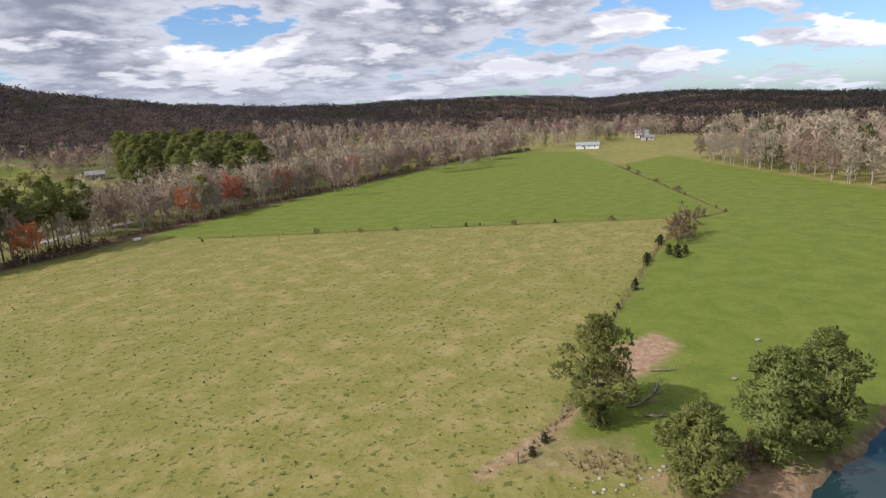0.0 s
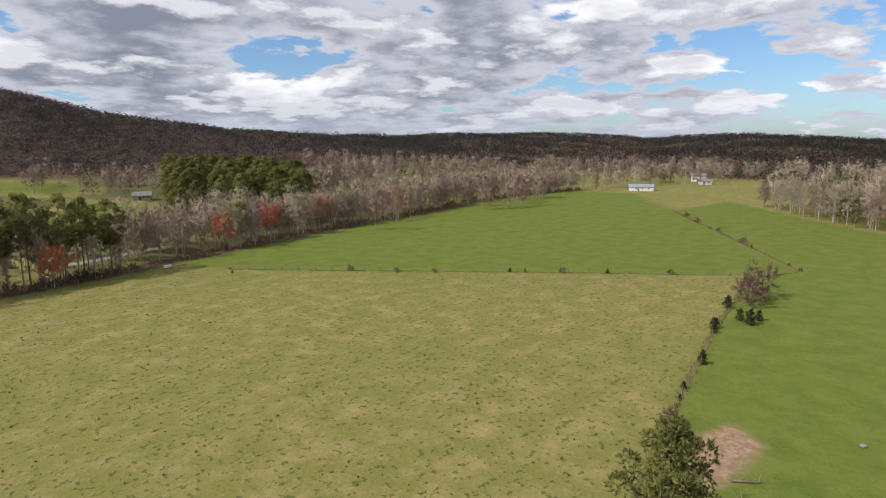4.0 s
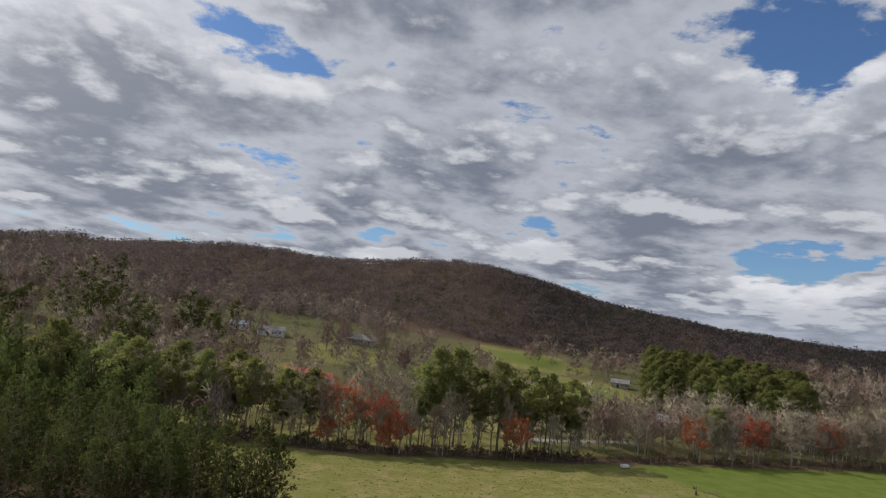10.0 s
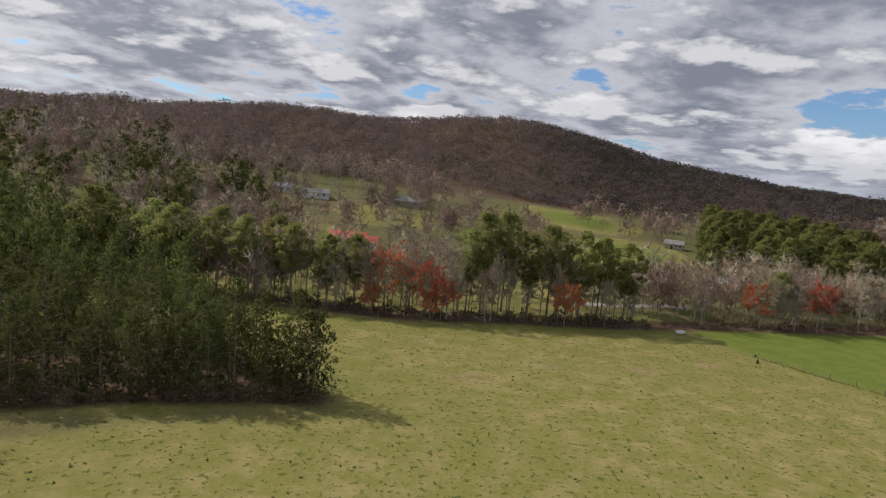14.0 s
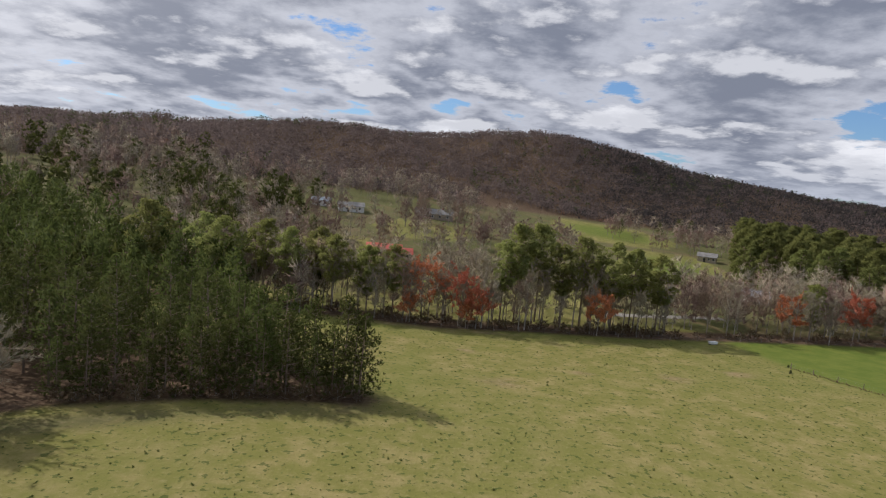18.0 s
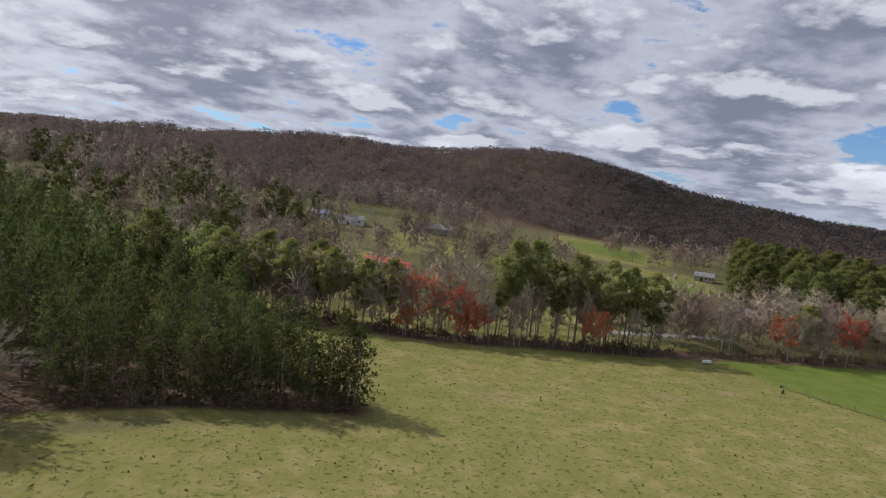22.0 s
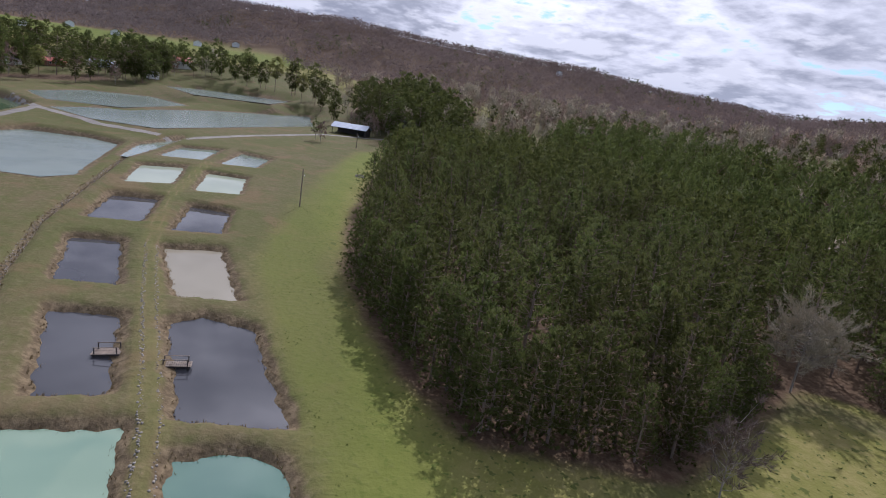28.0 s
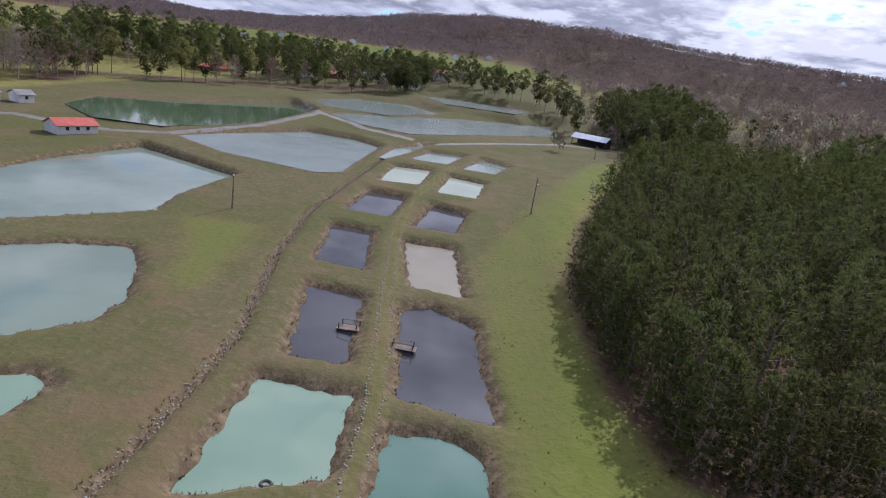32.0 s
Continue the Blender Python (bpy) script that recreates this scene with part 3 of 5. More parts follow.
    lush = np.maximum(lush, 0.62 * soft(inside_distance(np.array([[-112, -68], [-112, -58], [-113, -48], [-103, -46], [-77, -43.5], [-72, -48], [-78, -53], [-92, -57], [-104, -64]]), X, Y), 9))
    tan = soft(inside_distance(np.array([[-24, -45], [-30, 0], [-60, 8], [-150, 12], [-235, 30], [-330, 70], [-600, 60], [-640, -140], [-330, -190], [-170, -190], [-30, -90]]), X, Y), 12)
    tan = np.maximum(tan, 0.85 * soft(line_distance("-40,27 -52,46 -58,66 -37,78 -14,86", X, Y) - 3, 8))
    tan = np.where(lush > 0.2, tan * np.clip(1.05 - lush, 0, 1), np.maximum(tan, 0.75 * settled))
    woods = np.maximum(soft(inside_distance(np.array([[float(c) for c in w.split(",")] for w in PLANTATION.split()]), X, Y) - 1.5, 5), np.clip((R - np.interp(A, FOOT_A, FOOT_R)) / 20 + 0.5, 0, 1) * (1 - meadow))
    woods = np.maximum(woods, soft(line_distance("-140,152 -60,152 -29,151 -4,149 22,155 48,159 90,171 167,190 228,200 324,222 400,212", X, Y) - 5, 6))
    woods = np.maximum(woods, 0.9 * soft(line_distance("-262,-205 -300,-215 -350,-180 -405,-140 -450,-100", X, Y) - 9, 14))
    dirt = 0.40 * np.clip(1.15 - np.abs(line_distance(TRACK, X, Y) - 0.85) / 0.8, 0, 1)
    dirt = np.maximum(dirt, soft(inside_distance(np.array([[46, -7], [50, -10], [63, -11], [66, -6], [58, -3], [50, -3]]), X, Y), 4))
    dirt = np.maximum(dirt, 0.5 * soft(line_distance("-29,144.5 -4,142 14,145.5", X, Y) - 2.2, 4))
    dirt = np.maximum(dirt, soft(line_distance("20,-5 33,-7 44,-6", X, Y) - 0.8, 3))
    dirt = np.maximum(dirt, soft(inside_distance(np.array([[28, -18], [36, -22], [42, -30], [34, -33], [24, -30]]), X, Y), 7) * 0.75)
    dirt = np.maximum(dirt, 0.5 * soft(inside_distance(np.array([[21.6, -4.1], [33.7, -6.1], [32.5, -9.7], [36.6, -14.1], [30.2, -18.4], [25.3, -14.4], [22.9, -9.8]]), X, Y), 3))
    for cx, cy, rad in ((8.5, 106, 4.5), (45, 119.5, 4), (2, 125, 3), (26, 117, 3), (62, 128, 4)):
        dirt = np.maximum(dirt, 0.50 * np.clip(1.3 - np.hypot((X - cx) / 1.6, Y - cy) / rad, 0, 1))
    nx, ny = X.shape
    idx = np.arange(nx * ny).reshape(nx, ny)
    quads = np.stack([idx[:-1, :-1], idx[1:, :-1], idx[1:, 1:], idx[:-1, 1:]], -1).reshape(-1, 4)
    me = mesh_np("ground", np.stack([X, Y, Z], -1).reshape(-1, 3), quads, [M_GROUND], smooth=True)
    for name, v in (("lush", lush), ("dirt", dirt), ("tan", tan), ("woods", woods), ("bank", bank)):
        me.attributes.new(name, "FLOAT", "POINT").data.foreach_set("value", v.astype(np.float32).ravel())
    return tagged(new("ground", me), "pasture, pond banks and wooded hills in early spring", "ground", kind="structure")


build_ground()


def build_ponds():
    for colour, p, level, label in PONDS:
        rng = np.random.default_rng(int(abs(p[0, 0]) * 10))
        c = p.mean(0)
        q = c + (p - c) * (1 + 1.3 / np.maximum(np.linalg.norm(p - c, axis=1, keepdims=True), 3))
        bm = bmesh.new()
        bm.faces.new([bm.verts.new((x, y, level)) for x, y in q])
        bmesh.ops.recalc_face_normals(bm, faces=bm.faces)
        if bm.faces[:][0].normal.z < 0:
            bmesh.ops.reverse_faces(bm, faces=bm.faces)
        ob = part("pond_water", bm, WATER[colour], None)
        tagged(ob, label or "still pond water between earth banks", "pond", "fish ponds", "structure")


build_ponds()


GROUND = bpy.data.objects["ground"]
bpy.context.view_layer.update()


def ground_height(x, y):
    hit, at, n, i = GROUND.ray_cast((x, y, 900), (0, 0, -1))
    return at.z if hit else height(x, y)


# ---------------------------------------------------------------- trees
def pine_parts(seed, h, low, radius, branches, per, needle, mat, count=9, taper=0.78, width=0.17):
    """Trunk with limbs, and a crown of needle tufts along uneven branches."""
    rng = np.random.default_rng(seed)
    wood, pos, out, size = Soup(), [], [], []
    bend = rng.normal(0, 0.02, 2)
    zs = np.linspace(0, h * 0.97, 7)
    axis = lambda z: np.array([bend[0] * z * z / h, bend[1] * z * z / h, z])
    wood.tube([(*axis(z), 0.012 * h * (1.05 - z / h) + 0.03) for z in zs], 7)
    for i in range(branches):
        u = (i + rng.uniform(0, 1)) / branches
        z0 = h * (low + (0.96 - low) * u)
        reach = radius * (1.0 - taper * u ** 1.8) * rng.uniform(0.65, 1.15) * (0.72 + 0.28 * min(1, u * 5))
        a = i * 2.399 + rng.uniform(-0.5, 0.5)
        lift = reach * (0.15 + 0.45 * u) * rng.uniform(0.6, 1.4)
        tip = axis(z0) + np.array([math.cos(a) * reach, math.sin(a) * reach, lift])
        mid = axis(z0) * 0.5 + tip * 0.5 + np.array([0, 0, -0.08 * reach])
        wood.tube([(*axis(z0), 0.05), (*mid, 0.035), (*tip, 0.012)], 3)
        k = max(3, int(per * (0.5 + reach / radius * 0.6)))
        s = rng.uniform(0.22, 1.05, k) ** 0.75
        p = axis(z0) * (1 - s)[:, None] + tip * s[:, None] + rng.normal(0, 0.13 * reach + 0.2, (k, 3)) * [1, 1, 0.55]
        pos.append(p)
        out.append(unit(p - axis(z0)) * 0.6 + [0, 0, 0.75])
        size.append(rng.uniform(0.8, 1.3, k) * needle)
    return wood.mesh("trunk", M_BARK), sprays(rng, np.concatenate(pos), np.concatenate(out), np.concatenate(size), count, width, 0.75, mat)


def bare_parts(seed, h, radius, limbs, twig, mat, bark=None, low=0.3, count=7, width=0.030, leaf=False, rise_by=(0.14, 0.26)):
    """Leafless tree: trunk, forked limbs and a haze of twigs."""
    rng = np.random.default_rng(seed)
    wood, pos, out = Soup(), [], []
    lean = rng.normal(0, 0.03, 2)
    axis = lambda z: np.array([lean[0] * z, lean[1] * z, z])
    wood.tube([(*axis(z), max(0.012 * h * (1 - 0.85 * z / h), 0.02)) for z in np.linspace(0, h * 0.8, 6)], 6)
    for i in range(limbs):
        u = (i + rng.uniform(0, 1)) / limbs
        z0 = h * (low + (0.76 - low) * u)
        a = i * 2.399 + rng.uniform(-0.6, 0.6)
        reach = radius * (1.1 - 0.55 * abs(u - 0.35) * 2) * rng.uniform(0.6, 1.05)
        rise = h * rng.uniform(*rise_by)
        tip = axis(z0) + np.array([math.cos(a) * reach, math.sin(a) * reach, rise])
        tip[2] = min(tip[2], h)
        mid = axis(z0) * 0.55 + tip * 0.45 + np.array([math.cos(a), math.sin(a), -0.4]) * reach * 0.12
        wood.tube([(*axis(z0), 0.0055 * h), (*mid, 0.0035 * h), (*tip, 0.012)], 4)
        for j in range(4):
            s = rng.uniform(0.35, 1.0)
            b = mid * (1 - s) + tip * s
            e = b + rng.normal(0, 0.30, 3) * radius + np.array([math.cos(a) * 0.25, math.sin(a) * 0.25, 0.35]) * radius * rng.uniform(0.4, 0.9)
            wood.tube([(*b, 0.03), (*e, 0.008)], 3)
            k = 5
            t = rng.uniform(0.25, 1.05, k)[:, None]
            pos.append(b * (1 - t) + e * t)
            out.append(np.repeat([unit(e - b)], k, 0) + [0, 0, 0.4])
    pos, out = np.concatenate(pos), np.concatenate(out)
    crown = Soup()
    crown.tris(blades(rng, pos, out, np.full(len(pos), twig), count, width, 0.55))
    if leaf:
        crown.tris(blades(rng, pos + rng.normal(0, 0.25, pos.shape) * radius * 0.3, rng.normal(0, 1, pos.shape), np.full(len(pos), 0.32), 6, 0.55, 1.0))
    return wood.mesh("trunk", bark or M_GREYBARK), crown.mesh("crown", mat)


def clump_parts(seed, h, low, radius, clumps, per, needle, mat, widest=0.35):
    """Older pine: trunk, crooked limbs, and needles gathered in rounded clumps with gaps between them."""
    rng = np.random.default_rng(seed)
    wood, pos, out = Soup(), [], []
    bend = rng.normal(0, 0.03, 2)
    axis = lambda z: np.array([bend[0] * z * z / h, bend[1] * z * z / h, z])
    wood.tube([(*axis(z), 0.0085 * h * (1.05 - z / h) + 0.03) for z in np.linspace(0, h * 0.95, 7)], 7)
    for i in range(clumps):
        v = (i + rng.uniform(0, 1)) / clumps
        body = (v / widest) ** 0.6 if v < widest else (1 - ((v - widest) / (1 - widest)) ** 2.2) ** 0.6
        c = radius * rng.uniform(0.15, 0.34) * (1.05 - 0.30 * v)
        reach = max(0.05, radius * body * rng.uniform(0.35, 1.12) - c * 0.6)
        a = i * 2.399 + rng.uniform(-0.7, 0.7)
        z = h * (low + (0.97 - low) * v)
        mid = axis(z) + np.array([math.cos(a) * reach, math.sin(a) * reach, rng.uniform(-0.03, 0.03) * h])
        root = axis(max(0.4, z - 0.35 * reach))
        wood.tube([(*root, 0.0035 * h + 0.02), (*(root * 0.45 + mid * 0.55 - [0, 0, 0.06 * reach]), 0.05), (*mid, 0.02)], 4)
        d = unit(rng.normal(0, 1, (per, 3)) + [0, 0, 0.35])
        pos.append(mid + d * rng.uniform(0.6, 1.0, (per, 1)) * c * [1.15, 1.15, 0.72])
        out.append(d + [0, 0, 0.35])
    pos, out = np.concatenate(pos), np.concatenate(out)
    return wood.mesh("trunk", M_BARK), sprays(rng, pos, out, rng.uniform(0.8, 1.25, len(pos)) * needle, 6, 0.20, 0.6, mat, clump=1.3)


def tree_thing(name, parts, label, category="tree", group=""):
    """One tree, standing far below the land until it is copied into place."""
    ob = new(name)
    tagged(ob, label, category, group)
    part("trunk", parts[0], None, ob)
    part("crown", parts[1], None, ob)
    return ob


PLANTED = set()
EDGE_SPOTS = []


def plant(proto, x, y, scale=1.0, turn=0.0, label="", group="", sink=0.15):
    """Sets a tree on the land; the first planting uses the prototype itself."""
    m = pose(x, y, height(x, y) - sink, 0, 0, math.degrees(turn)) @ Matrix.Scale(scale, 4)
    if proto.name in PLANTED:
        ob = copy_thing(proto, m)
    else:
        PLANTED.add(proto.name)
        ob = proto
    ob.matrix_basis = m
    if label:
        ob["label"] = label
    if group:
        ob["group"] = group
    return ob


def dry(spots):
    """Leaves out spots in or at the edge of a pond."""
    spots = np.asarray(spots)
    ok = np.ones(len(spots), bool)
    for colour, p, level, label in PONDS:
        ok &= inside_distance(p, spots[:, 0], spots[:, 1]) > 3.5
    return spots[ok]


def scatter(rng, protos, spots, lo=0.85, hi=1.15, group="", weights=None):
    for x, y in dry(spots):
        proto = protos[rng.choice(len(protos), p=weights)]
        plant(proto, x, y, rng.uniform(lo, hi), rng.uniform(0, 6.28), group=group)


def fill(rng, outline, gap, margin=0.0):
    """Jittered grid of spots inside an outline."""
    p = np.array([[float(c) for c in w.split(",")] for w in outline.split()])
    lo, hi = p.min(0), p.max(0)
    gx, gy = np.meshgrid(np.arange(lo[0], hi[0], gap), np.arange(lo[1], hi[1], gap), indexing="ij")
    gx = gx + rng.uniform(-0.38, 0.38, gx.shape) * gap
    gy = gy + rng.uniform(-0.38, 0.38, gy.shape) * gap
    ok = inside_distance(p, gx, gy) < -margin
    return np.stack([gx[ok], gy[ok]], -1)


def along(rng, line, gap, depth0, depth1):
    """Spots along a line, set off to its left side by depth0 to depth1."""
    p = np.array([[float(c) for c in w.split(",")] for w in line.split()])
    got = []
    for a, b in zip(p[:-1], p[1:]):
        d = b - a
        n = np.hypot(*d)
        side = np.array([-d[1], d[0]]) / n
        for s in np.arange(rng.uniform(0, gap), n, gap):
            got.append(a + d * (s + rng.uniform(-0.3, 0.3) * gap) / n + side * rng.uniform(depth0, depth1))
    return np.array(got)


rng = np.random.default_rng(5)
PINES = [tree_thing("pine_tree", pine_parts(11 + i, hh, lo, rad, 46, 11, 0.48, M_PINE, 8, 0.9, 0.15), "dark green plantation pine in a dense stand", group="pine plantation")
         for i, (hh, lo, rad) in enumerate(((17.5, 0.20, 4.5), (16.0, 0.16, 4.3), (18.5, 0.26, 4.6), (15.0, 0.03, 4.5)))]
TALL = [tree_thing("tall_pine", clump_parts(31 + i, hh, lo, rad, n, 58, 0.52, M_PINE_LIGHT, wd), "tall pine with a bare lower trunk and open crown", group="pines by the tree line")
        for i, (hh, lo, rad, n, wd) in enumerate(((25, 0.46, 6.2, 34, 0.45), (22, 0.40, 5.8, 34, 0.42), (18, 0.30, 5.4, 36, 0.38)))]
DARK_TALL = [tree_thing("dark_pine", clump_parts(36 + i, hh, lo, rad, 30, 20, 0.75, M_PINE, 0.40), "tall dark pine beyond the ponds", group="pines round the ponds") for i, (hh, lo, rad) in enumerate(((23, 0.26, 6.6), (19, 0.20, 6.0)))]
GROVE = [tree_thing("grove_pine", clump_parts(41 + i, hh, 0.10, 4.8, 30, 34, 0.6, M_GROVE, 0.36), "light green round-crowned pine below the hill", group="pine grove below the hill") for i, hh in enumerate((18, 15))]
BARE = [tree_thing("bare_tree", bare_parts(51 + i, hh, rad, 17, 1.3, mm, None, 0.13, 9, 0.028), "leafless grey hardwood tree in early spring", group="tree line along the pasture")
        for i, (hh, rad, mm) in enumerate(((18, 3.8, M_TWIG), (16, 3.4, M_TWIG_PINK), (20, 3.6, M_TWIG), (14, 3.8, M_TWIG_PINK)))]
SLIM = [tree_thing("slim_tree", bare_parts(71 + i, hh, 2.3, 12, 1.2, M_TWIG, None, 0.28, 9, 0.028), "slender leafless tree with a straight trunk", group="tree line along the pasture") for i, hh in enumerate((19, 16))]
RED = [tree_thing("red_maple", bare_parts(81 + i, hh, rad, 18, 1.0, M_RED, None, 0.18, 9, 0.06, True), "red-flowering maple at the pasture edge", group="red maples")
       for i, (hh, rad) in enumerate(((16, 4.6), (11, 3.4)))]
BUD = [tree_thing("budding_tree", bare_parts(91, 12, 3.6, 13, 0.9, M_GREENBUD, None, 0.25, 6, 0.05, True), "small tree with pale new leaves", group="budding trees")]

# the plantation: the trees nearest the ponds and the pasture one by one, the rest of the stand joined
stand = fill(rng, PLANTATION, 6.4, 1.6)
stand = stand[np.hypot(stand[:, 0] + 60, stand[:, 1] - 65) > 7.5]
rank = np.argsort(inside_distance(np.array([[-30, 5], [-130, 0], [-130, 12], [-40, 60], [-10, 95], [-20, 40]], float), stand[:, 0], stand[:, 1]))
stand = stand[rank]
OUTLINE = np.array([[float(c) for c in w.split(",")] for w in PLANTATION.split()])
depth = -inside_distance(OUTLINE, stand[:, 0], stand[:, 1])
for (x, y), d in zip(stand[:270], depth[:270]):
    plant(PINES[3] if d < 6.0 else PINES[rng.integers(3)], x, y, rng.uniform(0.74, 1.14), rng.uniform(0, 6.28))


def mesh_tris(me):
    v = np.empty(len(me.vertices) * 3, np.float32)
    me.vertices.foreach_get("co", v)
    f = np.empty(len(me.polygons) * 3, np.int32)
    me.loops.foreach_get("vertex_index", f)
    return v.reshape(-1, 3)[f].reshape(-1, 3, 3)


def woodland(name, protos, spots, keep, label, lo=0.8, hi=1.12, weights=None, grow=1.4):
    """Many trees joined into one mesh: trunks and thinned, slightly enlarged sprays."""
    kits, mats = [], []
    for ob in protos:
        kit = []
        for c in ob.children:
            me = c.data
            if me.materials[0] not in mats:
                mats.append(me.materials[0])
            kit.append((mesh_tris(me), mats.index(me.materials[0]), c.name.startswith("crown")))
        kits.append(kit)
    allv, allm, alln = [], [], []
    for x, y in dry(spots):
        a, s, z = rng.uniform(0, 6.28), rng.uniform(lo, hi), ground_height(x, y) - 0.2
        for v, mi, crown in kits[rng.choice(len(kits), p=weights)]:
            if crown:
                v = v[rng.random(len(v)) < keep]
                c = v.mean(1, keepdims=True)
                v = c + (v - c) * grow
            else:
                v = v[:30]
            w = np.stack([v[..., 0] * math.cos(a) - v[..., 1] * math.sin(a), v[..., 0] * math.sin(a) + v[..., 1] * math.cos(a), v[..., 2]], -1) * s
            allv.append(w.reshape(-1, 3) + [x, y, z])
            allm.append(np.full(len(v), mi))
            alln.append(crown_normals(w) if crown else unit(w.reshape(-1, 3) * [1, 1, 0] + [1e-4, 0, 0]))
    me = leafy(name, np.concatenate(allv), np.concatenate(alln), mats, np.concatenate(allm))
    tagged(new(name, me), label, "woodland", kind="stuff")


for line, gap in (("-58,77.5 -39,85.5 -15,90.5", 3.6), ("-15,90.5 -30,101 -42,112", 4.5), ("-46,34 -55,52 -64,69", 4.2), ("-110,11.5 -87,11.5 -68,12.5 -54,16 -46,32", 4.0)):
    for x, y in along(rng, line, gap, -0.6, 0.9):
        if math.hypot(x + 60, y - 65) < 6.5:
            continue
        plant(PINES[3], x, y, rng.uniform(0.55, 0.95), rng.uniform(0, 6.28), label="low-branched pine at the edge of the plantation", group="pines at the plantation edge")
woodland("pine_stand", PINES[:3], stand[270:], 0.15, "far side of the dense dark green pine plantation", grow=2.32)

# bare trees at the notch of the plantation
grey = tree_thing("bare_tree", bare_parts(131, 14.0, 5.0, 46, 1.1, M_TWIG, None, 0.34, 12, 0.026, False, (-0.05, 0.17)), "round-crowned leafless tree at the pine edge")
plant(grey, -61, 66)
small = tree_thing("bare_tree", bare_parts(133, 8.5, 2.6, 16, 0.9, M_TWIG_BROWN, None, 0.15, 8, 0.03), "small pale leafless tree before the pines")
plant(small, -40, 35.5)
for line in ("-46,31 -55,50 -64,66", "-57,75.5 -39,83.5 -15,88.5"):
    for x, y in along(rng, line, 2.6, -0.5, 0.8):
        EDGE_SPOTS.append((x, y, rng.uniform(0.45, 0.85)))

# tree line north of the pasture
LINE_W = "60,158 48,155 22,151 -4,145.5 -29,147.5 -60,150 -140,150"
LINE_E = "400,206 324,217 272,215 228,196 197,193 167,185 120,175 90,168 64,160"
scatter(rng, SLIM + BARE[:3], along(rng, "60,158 48,155 22,151 -4,145.5 -29,147.5 -75,150", 1.9, -17, -1.0), 0.55, 1.05, weights=[0.34, 0.30, 0.14, 0.08, 0.14])
scatter(rng, BARE, along(rng, LINE_E, 5.0, -14, -1.5), 0.75, 1.0)
woodland("tree_line_backing", BARE, np.concatenate([along(rng, LINE_E, 2.6, -30, -2.5), along(rng, LINE_E, 3.4, -36, -10)]), 0.42, "dense leafless grey and pinkish trees behind the pasture edge", 0.75, 1.05, grow=1.15)
woodland("tree_line_thicket", SLIM + BARE[:2], np.concatenate([along(rng, "62,160 48,156 22,152 -4,147 -29,149 -90,152", 3.2, -30, -4), along(rng, "62,160 48,156 22,152 -4,147 -29,149 -90,152", 4.0, -45, -12)]), 0.45, "slender leafless trees crowding behind the pasture edge", 0.7, 1.0, [0.3, 0.3, 0.2, 0.2], grow=1.15)
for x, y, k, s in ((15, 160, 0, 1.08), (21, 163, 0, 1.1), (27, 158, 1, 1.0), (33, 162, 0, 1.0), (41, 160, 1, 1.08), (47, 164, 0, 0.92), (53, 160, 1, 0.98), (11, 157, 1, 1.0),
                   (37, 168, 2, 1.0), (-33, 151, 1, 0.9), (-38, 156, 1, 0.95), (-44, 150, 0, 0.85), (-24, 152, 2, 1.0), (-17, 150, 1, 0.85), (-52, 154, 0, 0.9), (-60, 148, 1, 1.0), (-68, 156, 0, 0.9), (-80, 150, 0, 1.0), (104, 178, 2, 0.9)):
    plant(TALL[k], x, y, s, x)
for x, y, k, s in ((-9.5, 150, 0, 1.02), (0.5, 149, 0, 0.9), (4.5, 147.5, 1, 0.95), (36, 153, 1, 1.0), (-13, 147, 1, 0.7), (2, 146.5, 1, 0.6), (118, 180, 1, 1.2), (150, 190, 0, 0.9), (205, 200, 0, 0.9), (96, 174, 1, 1.1)):
    plant(RED[k], x, y, s, x)

# land between the tree line and the hills
def spread(count, a0, a1, r0, r1):
    a, r = np.radians(rng.uniform(a0, a1, count)), np.sqrt(rng.uniform(r0 * r0, r1 * r1, count))
    return np.stack([-r * np.sin(a), r * np.cos(a)], -1)


scatter(rng, BARE, spread(70, -12, 20, 205, 345), 0.6, 0.9, "scattered trees by the houses")
woodland("hillside_trees", BARE, np.concatenate([spread(80, -2, 20, 360, 425), spread(40, -8, 20, 215, 340), spread(90, 20, 34, 345, 425), spread(60, -48, -26, 215, 330), spread(60, 15, 32, 200, 330)]), 0.22, "leafless trees scattered over the hillside settlement", 0.6, 0.95, grow=1.4)
back = np.concatenate([spread(190, 13, 50, 150, 330), spread(220, 20, 70, 300, 470)])
back = back[inside_distance(OUTLINE, back[:, 0], back[:, 1]) > 4]
woodland("mixed_woods", DARK_TALL + PINES[:1] + BARE[:2], back, 0.085, "mixed pine and leafless woods behind the plantation", 0.55, 0.82, [0.25, 0.2, 0.15, 0.2, 0.2], grow=3.09)
woodland("back_pines", PINES[:3], fill(rng, "-44,118 -100,126 -180,130 -270,124 -335,165 -310,240 -180,235 -95,190 -60,152", 8.2), 0.11, "dark pines filling the land behind the plantation", 0.85, 1.1, grow=2.7)
woodland("grey_woods", BARE, np.concatenate([spread(260, 24, 82, 330, 520), spread(160, 60, 84, 330, 560)]), 0.11, "leafless grey woods behind the plantation", 0.75, 1.0, grow=2.71)
scatter(rng, GROVE, spread(26, -37, -24.5, 255, 300), 1.0, 1.3)
woodland("pine_grove", GROVE, spread(150, -37, -24.0, 285, 390), 0.3, "sunlit pine grove below the hill", 1.05, 1.35, grow=1.7)
